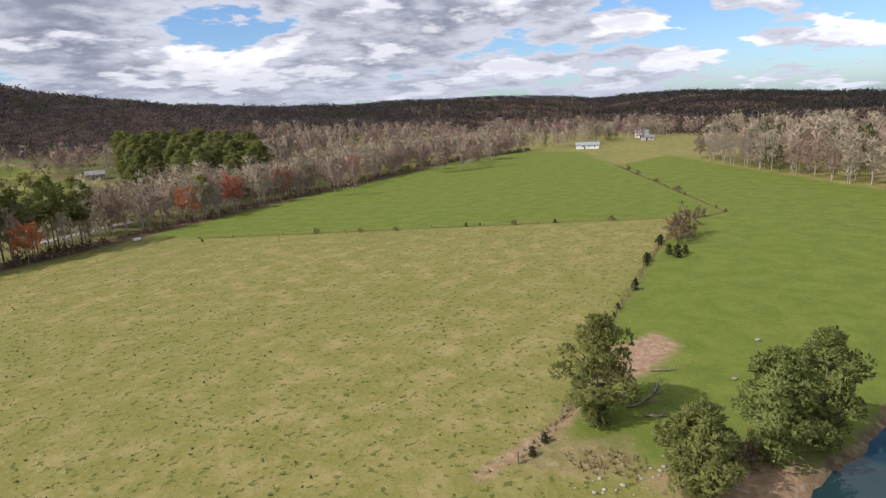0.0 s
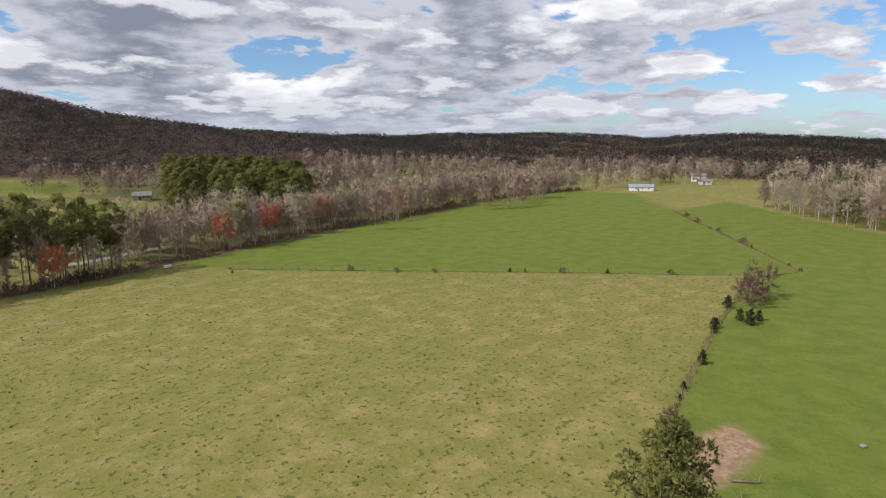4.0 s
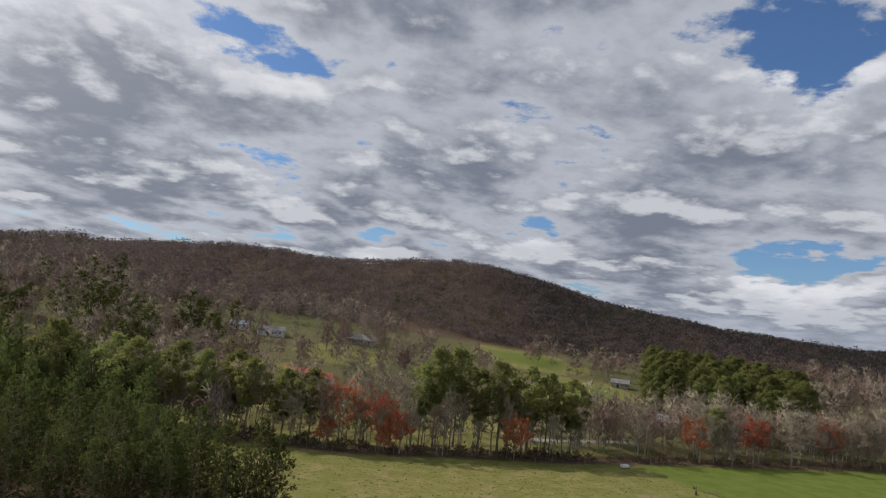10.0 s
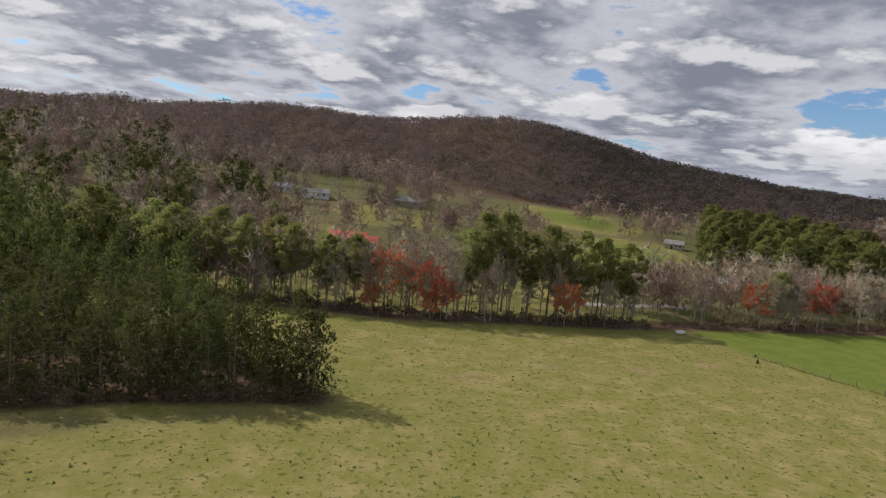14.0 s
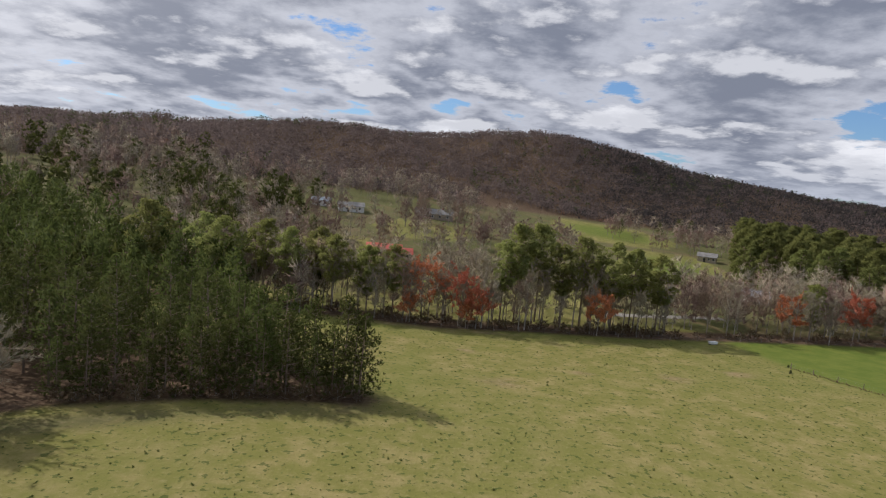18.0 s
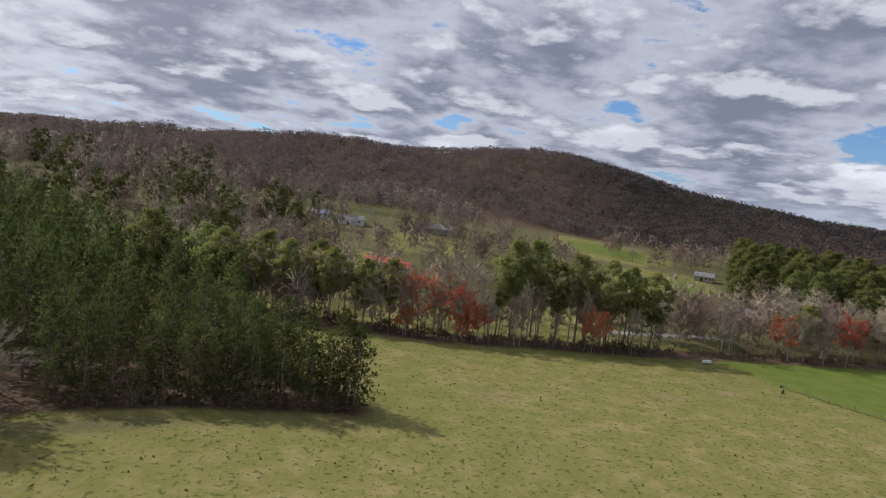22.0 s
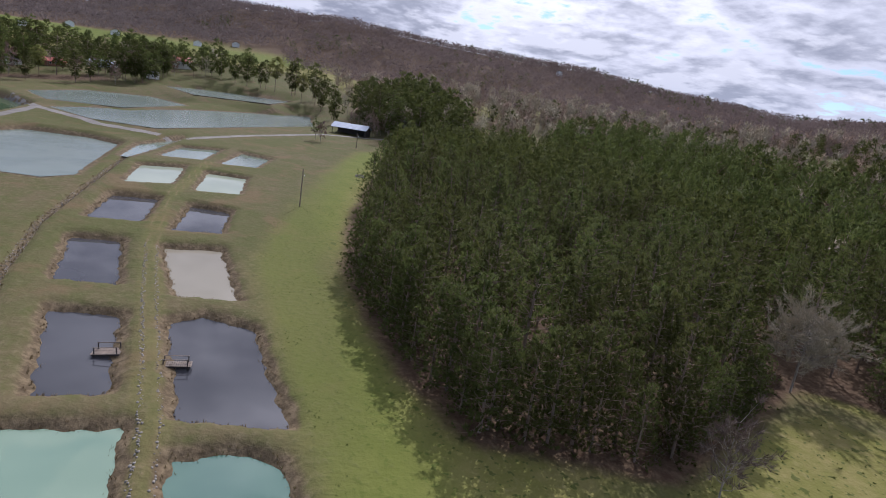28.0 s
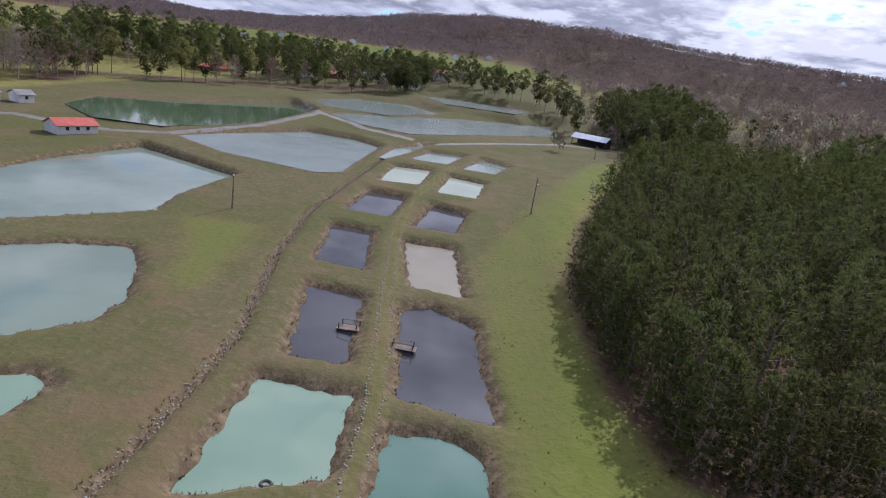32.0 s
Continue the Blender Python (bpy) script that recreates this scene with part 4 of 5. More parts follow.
woodland("meadow_edge_trees", BARE + PINES[:1], spread(45, -24, -13, 345, 430), 0.3, "mixed trees at the upper meadow edge", 0.65, 0.9, grow=1.55)
woodland("valley_woods", BARE, np.concatenate([spread(260, -60, -36, 300, 600), spread(120, -75, -58, 520, 800)]), 0.11, "leafless woods in the valley beyond the pasture", 0.8, 1.1, grow=2.71)

woodland("farm_woods", BARE + [PINES[1]], np.concatenate([along(rng, "380,228 450,222 520,214 600,200 660,160", 5.0, -40, 0), along(rng, "660,160 640,90 590,55 520,62 480,40", 5.0, -10, 45)]), 0.2, "leafless grey woods behind the white farm", 0.7, 1.0, [0.22, 0.22, 0.22, 0.22, 0.12], grow=1.9)

# woods east of the green field
EAST = "216,-39 238,-24 270,6 311,44 348,73"
scatter(rng, BARE + [PINES[1]], along(rng, EAST, 6, -8, -1), 0.75, 1.1, "woods beside the green field", [0.2, 0.2, 0.2, 0.2, 0.2])
woodland("field_edge_woods", BARE + [PINES[1]], np.concatenate([along(rng, EAST, 2.6, -45, -6), along(rng, "150,-100 " + EAST, 3.0, -90, -30), along(rng, "216,-60 " + EAST + " 400,90", 2.5, -140, -60)]), 0.18, "leafless woods with dark cedars beside the green field", 0.9, 1.3, [0.19, 0.18, 0.19, 0.18, 0.26], grow=2.12)

# pines and woods round the ponds
for x, y, k, s in ((-306, -214, 0, 0.9), (-352, -187, 0, 1.0), (-385, -215, 1, 1.1), (-410, -168, 0, 0.85), (-408, -146, 0, 1.15), (-452, -85, 0, 0.9), (-470, -100, 1, 1.0), (-525, -92, 1, 1.0),
                   (-520, -71, 0, 0.95), (-530, -45, 1, 1.0), (-505, -20, 1, 1.1), (-495, 2, 0, 0.9), (-478, 20, 1, 1.2), (-446, 34, 0, 1.0), (-424, 36, 1, 1.05), (-395, 40, 0, 0.9), (-366, 38, 1, 1.0), (-345, 55, 0, 0.8)):
    plant(DARK_TALL[k], x, y, s, x, label="tall dark pine on the pond bank", group="pines round the ponds")
scatter(rng, DARK_TALL + BARE[1:4:2], spread(120, 97, 126, 455, 545), 0.75, 1.15, "woods beyond the ponds", [0.40, 0.36, 0.12, 0.12])
woodland("pond_woods", DARK_TALL + BARE[:2], np.concatenate([spread(150, 106, 134, 440, 600), spread(50, 90, 104, 520, 600)]), 0.12, "pines and leafless trees beyond the ponds", 0.7, 1.0, [0.4, 0.35, 0.15, 0.1], grow=2.60)
scatter(rng, BARE + [TALL[0]], fill(rng, "-215,-205 -262,-196 -330,-225 -340,-270 -300,-280 -210,-240", 11), 0.8, 1.1, "bare woods west of the sheds", [0.25, 0.2, 0.25, 0.15, 0.15])
woodland("barn_woods", DARK_TALL + [BARE[0]], fill(rng, "-318,66 -372,58 -430,62 -450,100 -380,112 -312,104", 7.0), 0.16, "dark trees behind the open barn", 0.9, 1.15, [0.45, 0.40, 0.15], grow=2.3)
bank = np.concatenate([along(rng, "-255,-212 -300,-222 -350,-188 -405,-148 -452,-106", 9.0, -26, 2), along(rng, "-452,-106 -500,-70 -508,-20 -480,28 -440,44", 13.0, -16, 6)])
scatter(rng, DARK_TALL + [BARE[1], BARE[3], TALL[1]], bank, 0.8, 1.2, "trees on the far pond bank", [0.34, 0.30, 0.12, 0.14, 0.10])
for x, y, s in ((-318, 60, 1.1), (-327, 66, 1.2), (-338, 58, 1.05), (-348, 66, 1.2), (-356, 54, 1.0), (-366, 62, 1.15), (-378, 54, 1.1), (-390, 62, 1.2), (-404, 56, 1.0), (-312, 74, 1.15), (-304, 84, 1.1), (-296, 92, 1.0)):
    plant(DARK_TALL[int(-x) % 2], x, y, s, x, label="tall dark pine behind the open barn", group="pines behind the barn")
plant(BUD[0], -287, 20, 0.75)
plant(BARE[3], -283, 22, 0.6, 1.0, label="small reddish leafless tree on the lawn", group="trees on the lawn")

# pines at the corner of the field
for i, (x, y, hh, rad, lab) in enumerate(((36, -10, 12.5, 4.3, "broad green pine beside the cattle path"), (28.5, -23, 8.6, 3.7, "yellowish green pine on the pond bank"), (38.0, -27.6, 11.5, 4.2, "dense green pine leaning over the pond"), (43.0, -30.8, 12.5, 4.2, "dense green pine at the water edge"))):
    ob = tree_thing("field_pine", clump_parts(201 + i, hh, 0.05, rad * 1.08, 64, 64, 0.36, M_FIELD_PINE, 0.36), lab, group="pines at the field corner")
    plant(ob, x, y)

# cedars and shrubs along the fences
CEDAR = tree_thing("cedar_bush", pine_parts(301, 4.0, 0.03, 1.3, 26, 9, 0.45, M_CEDAR, 8), "dark cedar bush on the fence line", "bush", "fence line bushes")
SHRUB = tree_thing("leafless_shrub", bare_parts(303, 3.2, 1.7, 12, 0.7, M_SHRUB, None, 0.05, 6, 0.04), "brown leafless shrub on the fence line", "bush", "fence line bushes")
for x, y, s in ((75.5, 133.3, 0.38), (78, 139, 0.3), (126, 72, 0.55), (129, 69, 0.4), (141, 50, 0.55), (86, 4.6, 0.8), (90, 6, 0.5), (74, 3, 0.5), (70, 2, 0.35), (104, 9, 0.7), (107, 10, 0.9), (110, 10.5, 0.6), (114, 5.5, 1.25), (116, 8, 1.0), (118, 5, 0.9),
                (124, 13, 1.0), (128, 14, 0.8), (26, -7.5, 0.5), (29, -7.3, 0.5), (176, 10.5, 0.5), (183, 15, 0.35), (207, 32, 0.45), (228, 46, 0.35), (247, 59, 0.4)):
    plant(CEDAR, x, y, s * 0.62, x * 3)
for x, y, s in ((35, -25.2, 0.8), (36.6, -25.8, 0.7), (42.5, -11.2, 0.7), (99, 109, 0.5), (106, 97, 0.45), (112, 88, 0.4), (134, 60, 0.5), (150, 36, 0.5), (133, 11, 1.6), (138, 11, 1.8), (128, 9, 1.3), (145, 15, 0.9), (160, 18, 0.9), (166, 15, 0.8), (62, 0, 0.6), (215, 37, 0.7), (238, 53, 0.6), (262, 70, 0.7), (281, 82, 0.7)):
    plant(SHRUB, x, y, s, x * 3)
for x, y, s in zip(*(lambda p: (p[:, 0], p[:, 1], rng.uniform(0.55, 1.0, len(p))))(along(rng, LINE_W, 2.6, -4.0, -0.3))):
    plant(SHRUB, x, y, s, x * 3, label="brown underbrush at the foot of the tree line", group="tree line underbrush")
for x, y, s in zip(*(lambda p: (p[:, 0], p[:, 1], rng.uniform(0.45, 0.9, len(p))))(along(rng, LINE_E, 4.5, -4.5, -0.5))):
    plant(SHRUB, x, y, s, x * 3, label="brown underbrush at the foot of the tree line", group="tree line underbrush")


for x, y, s in EDGE_SPOTS:
    plant(SHRUB, x, y, s, x * 3, label="brown brush at the foot of the pines", group="brush at the pine edge")


def hill_woods(name, count, a0, a1, r_in, r_out, tall, wide, mat, label, seed, keep=-9, point=0.1, deep=0.34, fan=18):
    """Leafless forest on the hills: one mesh of many upright, feathery crowns."""
    g = np.random.default_rng(seed)
    a = g.uniform(a0, a1, count) + g.normal(0, 2.2, count)
    rf, rc = np.interp(a, FOOT_A, FOOT_R) * r_in, np.interp(a, RIDGE_A, RIDGE_R) * r_out
    r = np.sqrt(g.uniform(0, 1, count) * (rc ** 2 - rf ** 2) + rf ** 2)
    x, y = -r * np.sin(np.radians(a)), r * np.cos(np.radians(a))
    meadow = (a > 88) & (a < 126) & (r < 800) | (a > -21) & (a < -1) & (r < 445)
    patchy = np.sin(x * 0.018 + seed) * np.cos(y * 0.022 + 2 * seed) + g.normal(0, 0.3, count)
    ok = ~meadow & (patchy > keep)
    x, y, r = x[ok], y[ok], r[ok]
    n = len(x)
    z = np.array([ground_height(*q) for q in zip(x, y)]) - 0.5
    s = g.uniform(0.7, 1.2, n) * tall * np.clip(r / 700, 0.9, 1.5)
    d = unit(g.normal(0, 1, (n, fan, 3)) * [1, 1, 0.8] + [0, 0, 0.25])
    rise = g.uniform(0, 1, (n, fan, 1))
    reach = wide * (1 - point * rise) * g.uniform(0.2, 1.0, (n, fan, 1)) ** 0.5
    at = np.stack([x, y, z], -1)[:, None] + s[:, None, None] * (np.concatenate([d[..., :2] * reach, 0.35 + deep * (rise - 0.5)], -1))
    side = unit(np.cross(d, g.normal(0, 1, (n, fan, 3))))
    ln = s[:, None, None] * g.uniform(0.10, 0.22, (n, fan, 1))
    twigs = np.stack([at - side * ln * 0.22, at + side * ln * 0.22, at + d * ln], 2).reshape(-1, 3)
    trunk = np.stack([np.stack([x - s * 0.02, y, z], -1), np.stack([x + s * 0.02, y, z], -1), np.stack([x, y, z + s * 0.5], -1)], 1).reshape(-1, 3)
    lean = unit(np.concatenate([d[..., :2] * 0.45, np.ones((n, fan, 1))], -1)).reshape(-1, 3)
    normals = np.concatenate([np.repeat(lean, 3, 0), np.tile([0.0, 0.0, 1.0], (len(trunk), 1))])
    tagged(new(name, leafy(name, np.concatenate([twigs, trunk]), normals, [mat])), label, "forest", kind="stuff")


hill_woods("hill_forest", 14000, -14, 92, 0.97, 1.02, 12, 0.44, M_WOODS, "leafless brown hardwood forest on the ridge", 3)
hill_woods("far_ridge_forest", 1900, -40, -13, 0.97, 1.02, 12, 0.44, M_WOODS, "leafless hardwoods on the falling ridge", 13)
# Woods of the far ridge; the shade of clouds is in their dark colour.
hill_woods("far_ridge_cedars", 4200, -42, -12, 1.0, 1.02, 12, 0.40, M_WOODS_SHADED, "mixed woods on the falling ridge, coloured as under cloud shade", 14)
hill_woods("far_hill_forest", 9500, 92, 150, 0.98, 1.02, 14, 0.46, M_WOODS_FAR, "far leafless forest on rolling hills", 4)
# Eastern slopes likewise carry cloud shade in the woods' base colour.
hill_woods("east_hill_forest", 11000, -125, -40, 0.9, 1.01, 14, 0.46, M_WOODS_SHADED, "mixed forest on the eastern hills, coloured as under cloud shade", 6)
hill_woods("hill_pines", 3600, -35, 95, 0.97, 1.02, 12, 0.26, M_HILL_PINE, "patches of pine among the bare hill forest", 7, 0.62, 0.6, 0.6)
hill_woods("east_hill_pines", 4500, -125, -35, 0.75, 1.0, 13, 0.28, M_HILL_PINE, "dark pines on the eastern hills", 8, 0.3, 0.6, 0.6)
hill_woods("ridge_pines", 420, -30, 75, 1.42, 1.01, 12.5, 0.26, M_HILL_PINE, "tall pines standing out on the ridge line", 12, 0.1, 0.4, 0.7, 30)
hill_woods("hill_blossom", 900, -35, 90, 0.97, 0.9, 9, 0.32, M_HILL_BUD, "scattered reddish budding trees on the hill", 9, 0.95)


# ---------------------------------------------------------------- buildings
def house(name, x, y, turn, w, d, h, rise, wall, roof, label, windows=2, door=True, eave=0.5, chimney=False):
    """Gabled building: walls, roof slabs, door, windows with frames."""
    ob = new(name)
    ob.matrix_basis = pose(x, y, min(height(x + a, y + b) for a in (-w / 3, w / 3) for b in (-d / 3, d / 3)) - 0.1, 0, 0, turn)
    tagged(ob, label, "building")
    bm = bmesh.new()
    vs = [bm.verts.new(p) for p in ((-w / 2, -d / 2, 0), (w / 2, -d / 2, 0), (w / 2, d / 2, 0), (-w / 2, d / 2, 0), (-w / 2, -d / 2, h), (w / 2, -d / 2, h), (w / 2, d / 2, h), (-w / 2, d / 2, h), (-w / 2, 0, h + rise), (w / 2, 0, h + rise))]
    for f in ((0, 1, 5, 4), (2, 3, 7, 6), (1, 2, 6, 9, 5), (3, 0, 4, 8, 7)):
        bm.faces.new([vs[i] for i in f])
    part("wall", bm, wall, ob)
    for sgn in (-1, 1):
        bm = bmesh.new()
        y1 = sgn * (d / 2 + eave)
        z1 = h - rise * eave / (d / 2)
        pts = [(-w / 2 - eave, 0, h + rise + 0.03), (w / 2 + eave, 0, h + rise + 0.03), (w / 2 + eave, y1, z1 + 0.03), (-w / 2 - eave, y1, z1 + 0.03)]
        lo = [bm.verts.new(p) for p in pts]
        hi = [bm.verts.new((p[0], p[1], p[2] + 0.16)) for p in pts]
        for f in ((lo[3], lo[2], lo[1], lo[0]), hi, *[(lo[i], lo[(i + 1) % 4], hi[(i + 1) % 4], hi[i]) for i in range(4)]):
            bm.faces.new(f)
        bmesh.ops.recalc_face_normals(bm, faces=bm.faces)
        part("roof", bm, roof, ob)
    for sgn in (-1, 1):
        for i in range(windows):
            cx = -w / 2 + w * (i + 1) / (windows + 1) + (0.9 if door and sgn < 0 else 0)
            if abs(cx) > w / 2 - 0.8:
                continue
            y0 = sgn * d / 2
            fr = part("window", boxed(cx - 0.6, cx + 0.6, y0 - 0.05, y0 + 0.05, h * 0.42, h * 0.42 + 1.25), M_PAINT, ob)
            part("pane", boxed(cx - 0.48, cx + 0.48, y0 - 0.07, y0 + 0.07, h * 0.42 + 0.12, h * 0.42 + 1.13), M_GLASS, fr)
    if door:
        cx = -w * 0.12
        dr = part("door", boxed(cx - 0.5, cx + 0.5, -d / 2 - 0.06, -d / 2 + 0.05, 0.1, 2.15), M_DARKWOOD, ob)
    if chimney:
        part("chimney", boxed(w * 0.2, w * 0.2 + 0.9, -0.4, 0.5, h, h + rise + 1.0, bev=0.05), M_BRICK, ob)
    return ob


house("red_roofed_shed", -165, -125, -28, 11, 6.5, 2.6, 1.5, M_WALL, M_REDROOF, "low white shed with a red metal roof by the pond", 3)
house("red_roofed_house", -164, -160, -20, 13, 8, 3.2, 2.0, M_WALL, M_REDROOF, "white building with red roof and dark window openings", 3)
house("white_garage", -194, -174, -25, 5, 6, 2.8, 1.2, M_WALL, M_GREYROOF, "small white garage beside the gravel lane", 1)
house("white_garage", -199, -166, -25, 5, 6, 2.8, 1.2, M_WALL, M_GREYROOF, "small white garage beside the gravel lane", 1)
house("farmhouse", -548, -62, -60, 14, 9, 6.0, 3.2, M_WALL, M_REDROOF, "two-storey white farmhouse with a bright red roof", 3, chimney=True)
house("white_cottage", -478, -73, -60, 7, 6, 3.2, 1.6, M_WALL, M_GREYROOF, "small white cottage above the ponds", 2)
house("cottage", -452, -148, -50, 9, 7, 3.0, 1.6, M_WALL, M_GREYROOF, "white cottage among pines above the ponds", 2)
house("brick_house", -472, -131, -50, 13, 8, 3.2, 2.0, M_BRICK, M_REDROOF, "brick house with a reddish roof", 3)
house("cottage", -426, -184, -45, 10, 7, 3.2, 1.8, M_WALL, M_GREYROOF, "white cottage under the pines", 2)
house("long_brick_house", -408, -199, -40, 22, 8, 3.0, 1.8, M_BRICK, M_REDROOF, "long reddish brick house under pines", 4)
house("white_house", -500, -108, -55, 18, 8, 3.2, 1.6, M_WALL, M_METALROOF, "long white house with a pale metal roof", 4)
house("white_house", -300, -250, -30, 10, 7, 3.0, 1.8, M_WALL, M_GREYROOF, "white house behind bare woods", 2)
for a, r, w in ((101, 730, 14), (95, 745, 12), (107, 700, 30), (110, 720, 12), (92, 790, 12), (104, 770, 14), (113, 690, 36), (64, 815, 16), (75, 930, 12)):
    house("far_farm_building", -r * math.sin(radians(a)), r * math.cos(radians(a)), 90 + a, w, 8, 4.0, 2.0, M_WALL, M_METALROOF if w > 20 else M_GREYROOF, "distant white farm building on the green slope", 2)
house("white_house", -320 * math.sin(radians(10.6)), 320 * math.cos(radians(10.6)), 15, 13, 8, 3.2, 1.8, M_WALL, M_GREYROOF, "white house among leafless trees", 3)
house("white_house", -328 * math.sin(radians(13.3)), 328 * math.cos(radians(13.3)), 5, 9, 7, 3.0, 1.6, M_WALL, M_METALROOF, "small white house among leafless trees", 2)
house("grey_house", -330 * math.sin(radians(2.8)), 330 * math.cos(radians(2.8)), 5, 20, 9, 3.2, 2.4, M_TANWALL, M_GREYROOF, "long grey ranch house on the lawn", 4, chimney=True)
house("red_roofed_cottage", -232 * math.sin(radians(7.4)), 232 * math.cos(radians(7.4)), 8, 13, 7, 3.0, 1.9, M_BRICK, M_REDROOF, "cottage with a rusty red roof behind the tree line", 3)
house("red_roofed_cottage", -229 * math.sin(radians(5.4)), 229 * math.cos(radians(5.4)), 8, 5, 6, 2.8, 1.7, M_TANWALL, M_REDROOF, "outbuilding with a bright red roof", 1)
house("tan_house", -345 * math.sin(radians(-21.8)), 345 * math.cos(radians(-21.8)), -25, 9, 7, 3.0, 1.8, M_TANWALL, M_GREYROOF, "weathered tan house at the edge of the meadow", 3)
for a, r, w in ((-33.5, 300, 10), (-37, 285, 12), (-36, 320, 9), (-40, 330, 11), (-43, 350, 10), (-30, 280, 8), (-26, 250, 9)):
    house("village_house", -r * math.sin(radians(a)), r * math.cos(radians(a)), a, w, 7, 3.0, 1.8, M_WALL, M_METALROOF, "white house half hidden by bare trees", 2)
house("white_barn", 424, 170, -66, 17, 10, 3.2, 1.6, M_WALL, M_METALROOF, "long white barn with a pale roof at the field end", 3)
house("white_farmhouse", 560, 178, -66, 12, 8, 5, 2.4, M_WALL, M_METALROOF, "two-storey white farmhouse beyond the barn", 3)
house("farm_shed", 520, 158, -66, 10, 7, 3, 1.5, M_WALL, M_GREYROOF, "white farm shed beside the lane", 2)
house("farm_shed", 470, 92, -66, 9, 6, 3, 1.5, M_TANWALL, M_METALROOF, "tan farm shed beside the lane", 1)


def open_barn(x, y, turn):
    """Open-sided barn: posts, dark back wall, pale metal roof."""
    ob = new("open_barn")
    ob.matrix_basis = pose(x, y, height(x, y) - 0.1, 0, 0, turn)
    tagged(ob, "open-sided barn with pale blue metal roof and dark posts", "building")
    w, d, h = 18.0, 9.0, 3.4
    for px in np.linspace(-w / 2 + 0.2, w / 2 - 0.2, 5):
        for py in (-d / 2 + 0.2, d / 2 - 0.2):
            part("post", boxed(px - 0.12, px + 0.12, py - 0.12, py + 0.12, 0, h, bev=0.02), M_DARKWOOD, ob)
    part("back_wall", boxed(-w / 2, w / 2, d / 2 - 0.5, d / 2 - 0.35, 0, h), M_DARKWOOD, ob)
    part("side_wall", boxed(w / 2 - 0.5, w / 2 - 0.35, -d / 2, d / 2 - 0.52, 0, h), M_DARKWOOD, ob)
    for sgn in (-1, 1):
        bm = bmesh.new()
        pts = [(-w / 2 - 0.6, 0, h + 2.2), (w / 2 + 0.6, 0, h + 2.2), (w / 2 + 0.6, sgn * (d / 2 + 0.7), h - 0.1), (-w / 2 - 0.6, sgn * (d / 2 + 0.7), h - 0.1)]
        lo, hi = [bm.verts.new(p) for p in pts], [bm.verts.new((p[0], p[1], p[2] + 0.14)) for p in pts]
        for f in (lo[::-1], hi, *[(lo[i], lo[(i + 1) % 4], hi[(i + 1) % 4], hi[i]) for i in range(4)]):
            bm.faces.new(f)
        bmesh.ops.recalc_face_normals(bm, faces=bm.faces)
        part("roof", bm, M_METALROOF, ob)
    for gx in (-w / 2, w / 2 - 0.16):
        bm = bmesh.new()
        a = [bm.verts.new((gx + o, yy, zz)) for o in (0, 0.12) for yy, zz in ((-d / 2, h), (d / 2, h), (0, h + 2.1))]
        for f in ((a[0], a[1], a[2]), (a[5], a[4], a[3]), (a[0], a[3], a[4], a[1]), (a[1], a[4], a[5], a[2]), (a[2], a[5], a[3], a[0])):
            bm.faces.new(f)
        part("gable", bm, M_DARKWOOD, ob)


open_barn(-326, 42, 62)


# ---------------------------------------------------------------- fences, poles, docks, stones
POST_MESH = part("post", boxed(-0.07, 0.07, -0.07, 0.07, -0.3, 1.35, bev=0.02), M_POST, None)


def fence(name, text, gap, label):
    """Wire fence: posts and three strands that follow the land."""
    p = np.array([[float(c) for c in w.split(",")] for w in text.split()])
    ob = new(name)
    ob.matrix_basis = pose(*p[0], height(*p[0]))
    inv = ob.matrix_basis.inverted()
    tagged(ob, label, "fence")
    spots = [p[0]]
    for a, b in zip(p[:-1], p[1:]):
        n = max(1, round(float(np.hypot(*(b - a))) / gap))
        spots += [a + (b - a) * (i + 1) / n for i in range(n)]
    pts = [(x, y, height(x, y)) for x, y in spots]
    for i, q in enumerate(pts):
        m = inv @ pose(*q, random.uniform(-4, 4), random.uniform(-4, 4), random.uniform(0, 90))
        part("post", POST_MESH.data, None, ob, at=m)
    for z in (0.45, 0.85, 1.2):
        s = Soup()
        s.tube([(x - p[0][0], y - p[0][1], zz - pts[0][2] + z, 0.005) for x, y, zz in pts], 3)
        part("wire", s.mesh("wire", M_WIRE), None, ob)
    return ob


fence("wire_fence", "78,138 95.9,113.3 105.6,96.5 126,71.8 141.3,49.9 156.3,27 162,20", 5, "weathered wire fence across the pasture")
fence("wire_fence", "24,-7 34.5,-6.5 50,-2 66.7,1.5 85.9,4.8 107.4,9.8 132,14.7 157,17.8 175.7,10.4", 5, "wire fence between tan pasture and green field")
fence("wire_fence", "175.7,10.4 207.6,32 247,59 304,98 360,135", 7, "wire fence with bushes running to the barn")
fence("wire_fence", "-70,146 -29,146 -4,144 22,149.5 48,153.5 64,158.5 90,166 120,173 167,183.5 197,191 228,194.5", 7, "wire fence at the foot of the tree line")
bpy.data.objects.remove(POST_MESH)


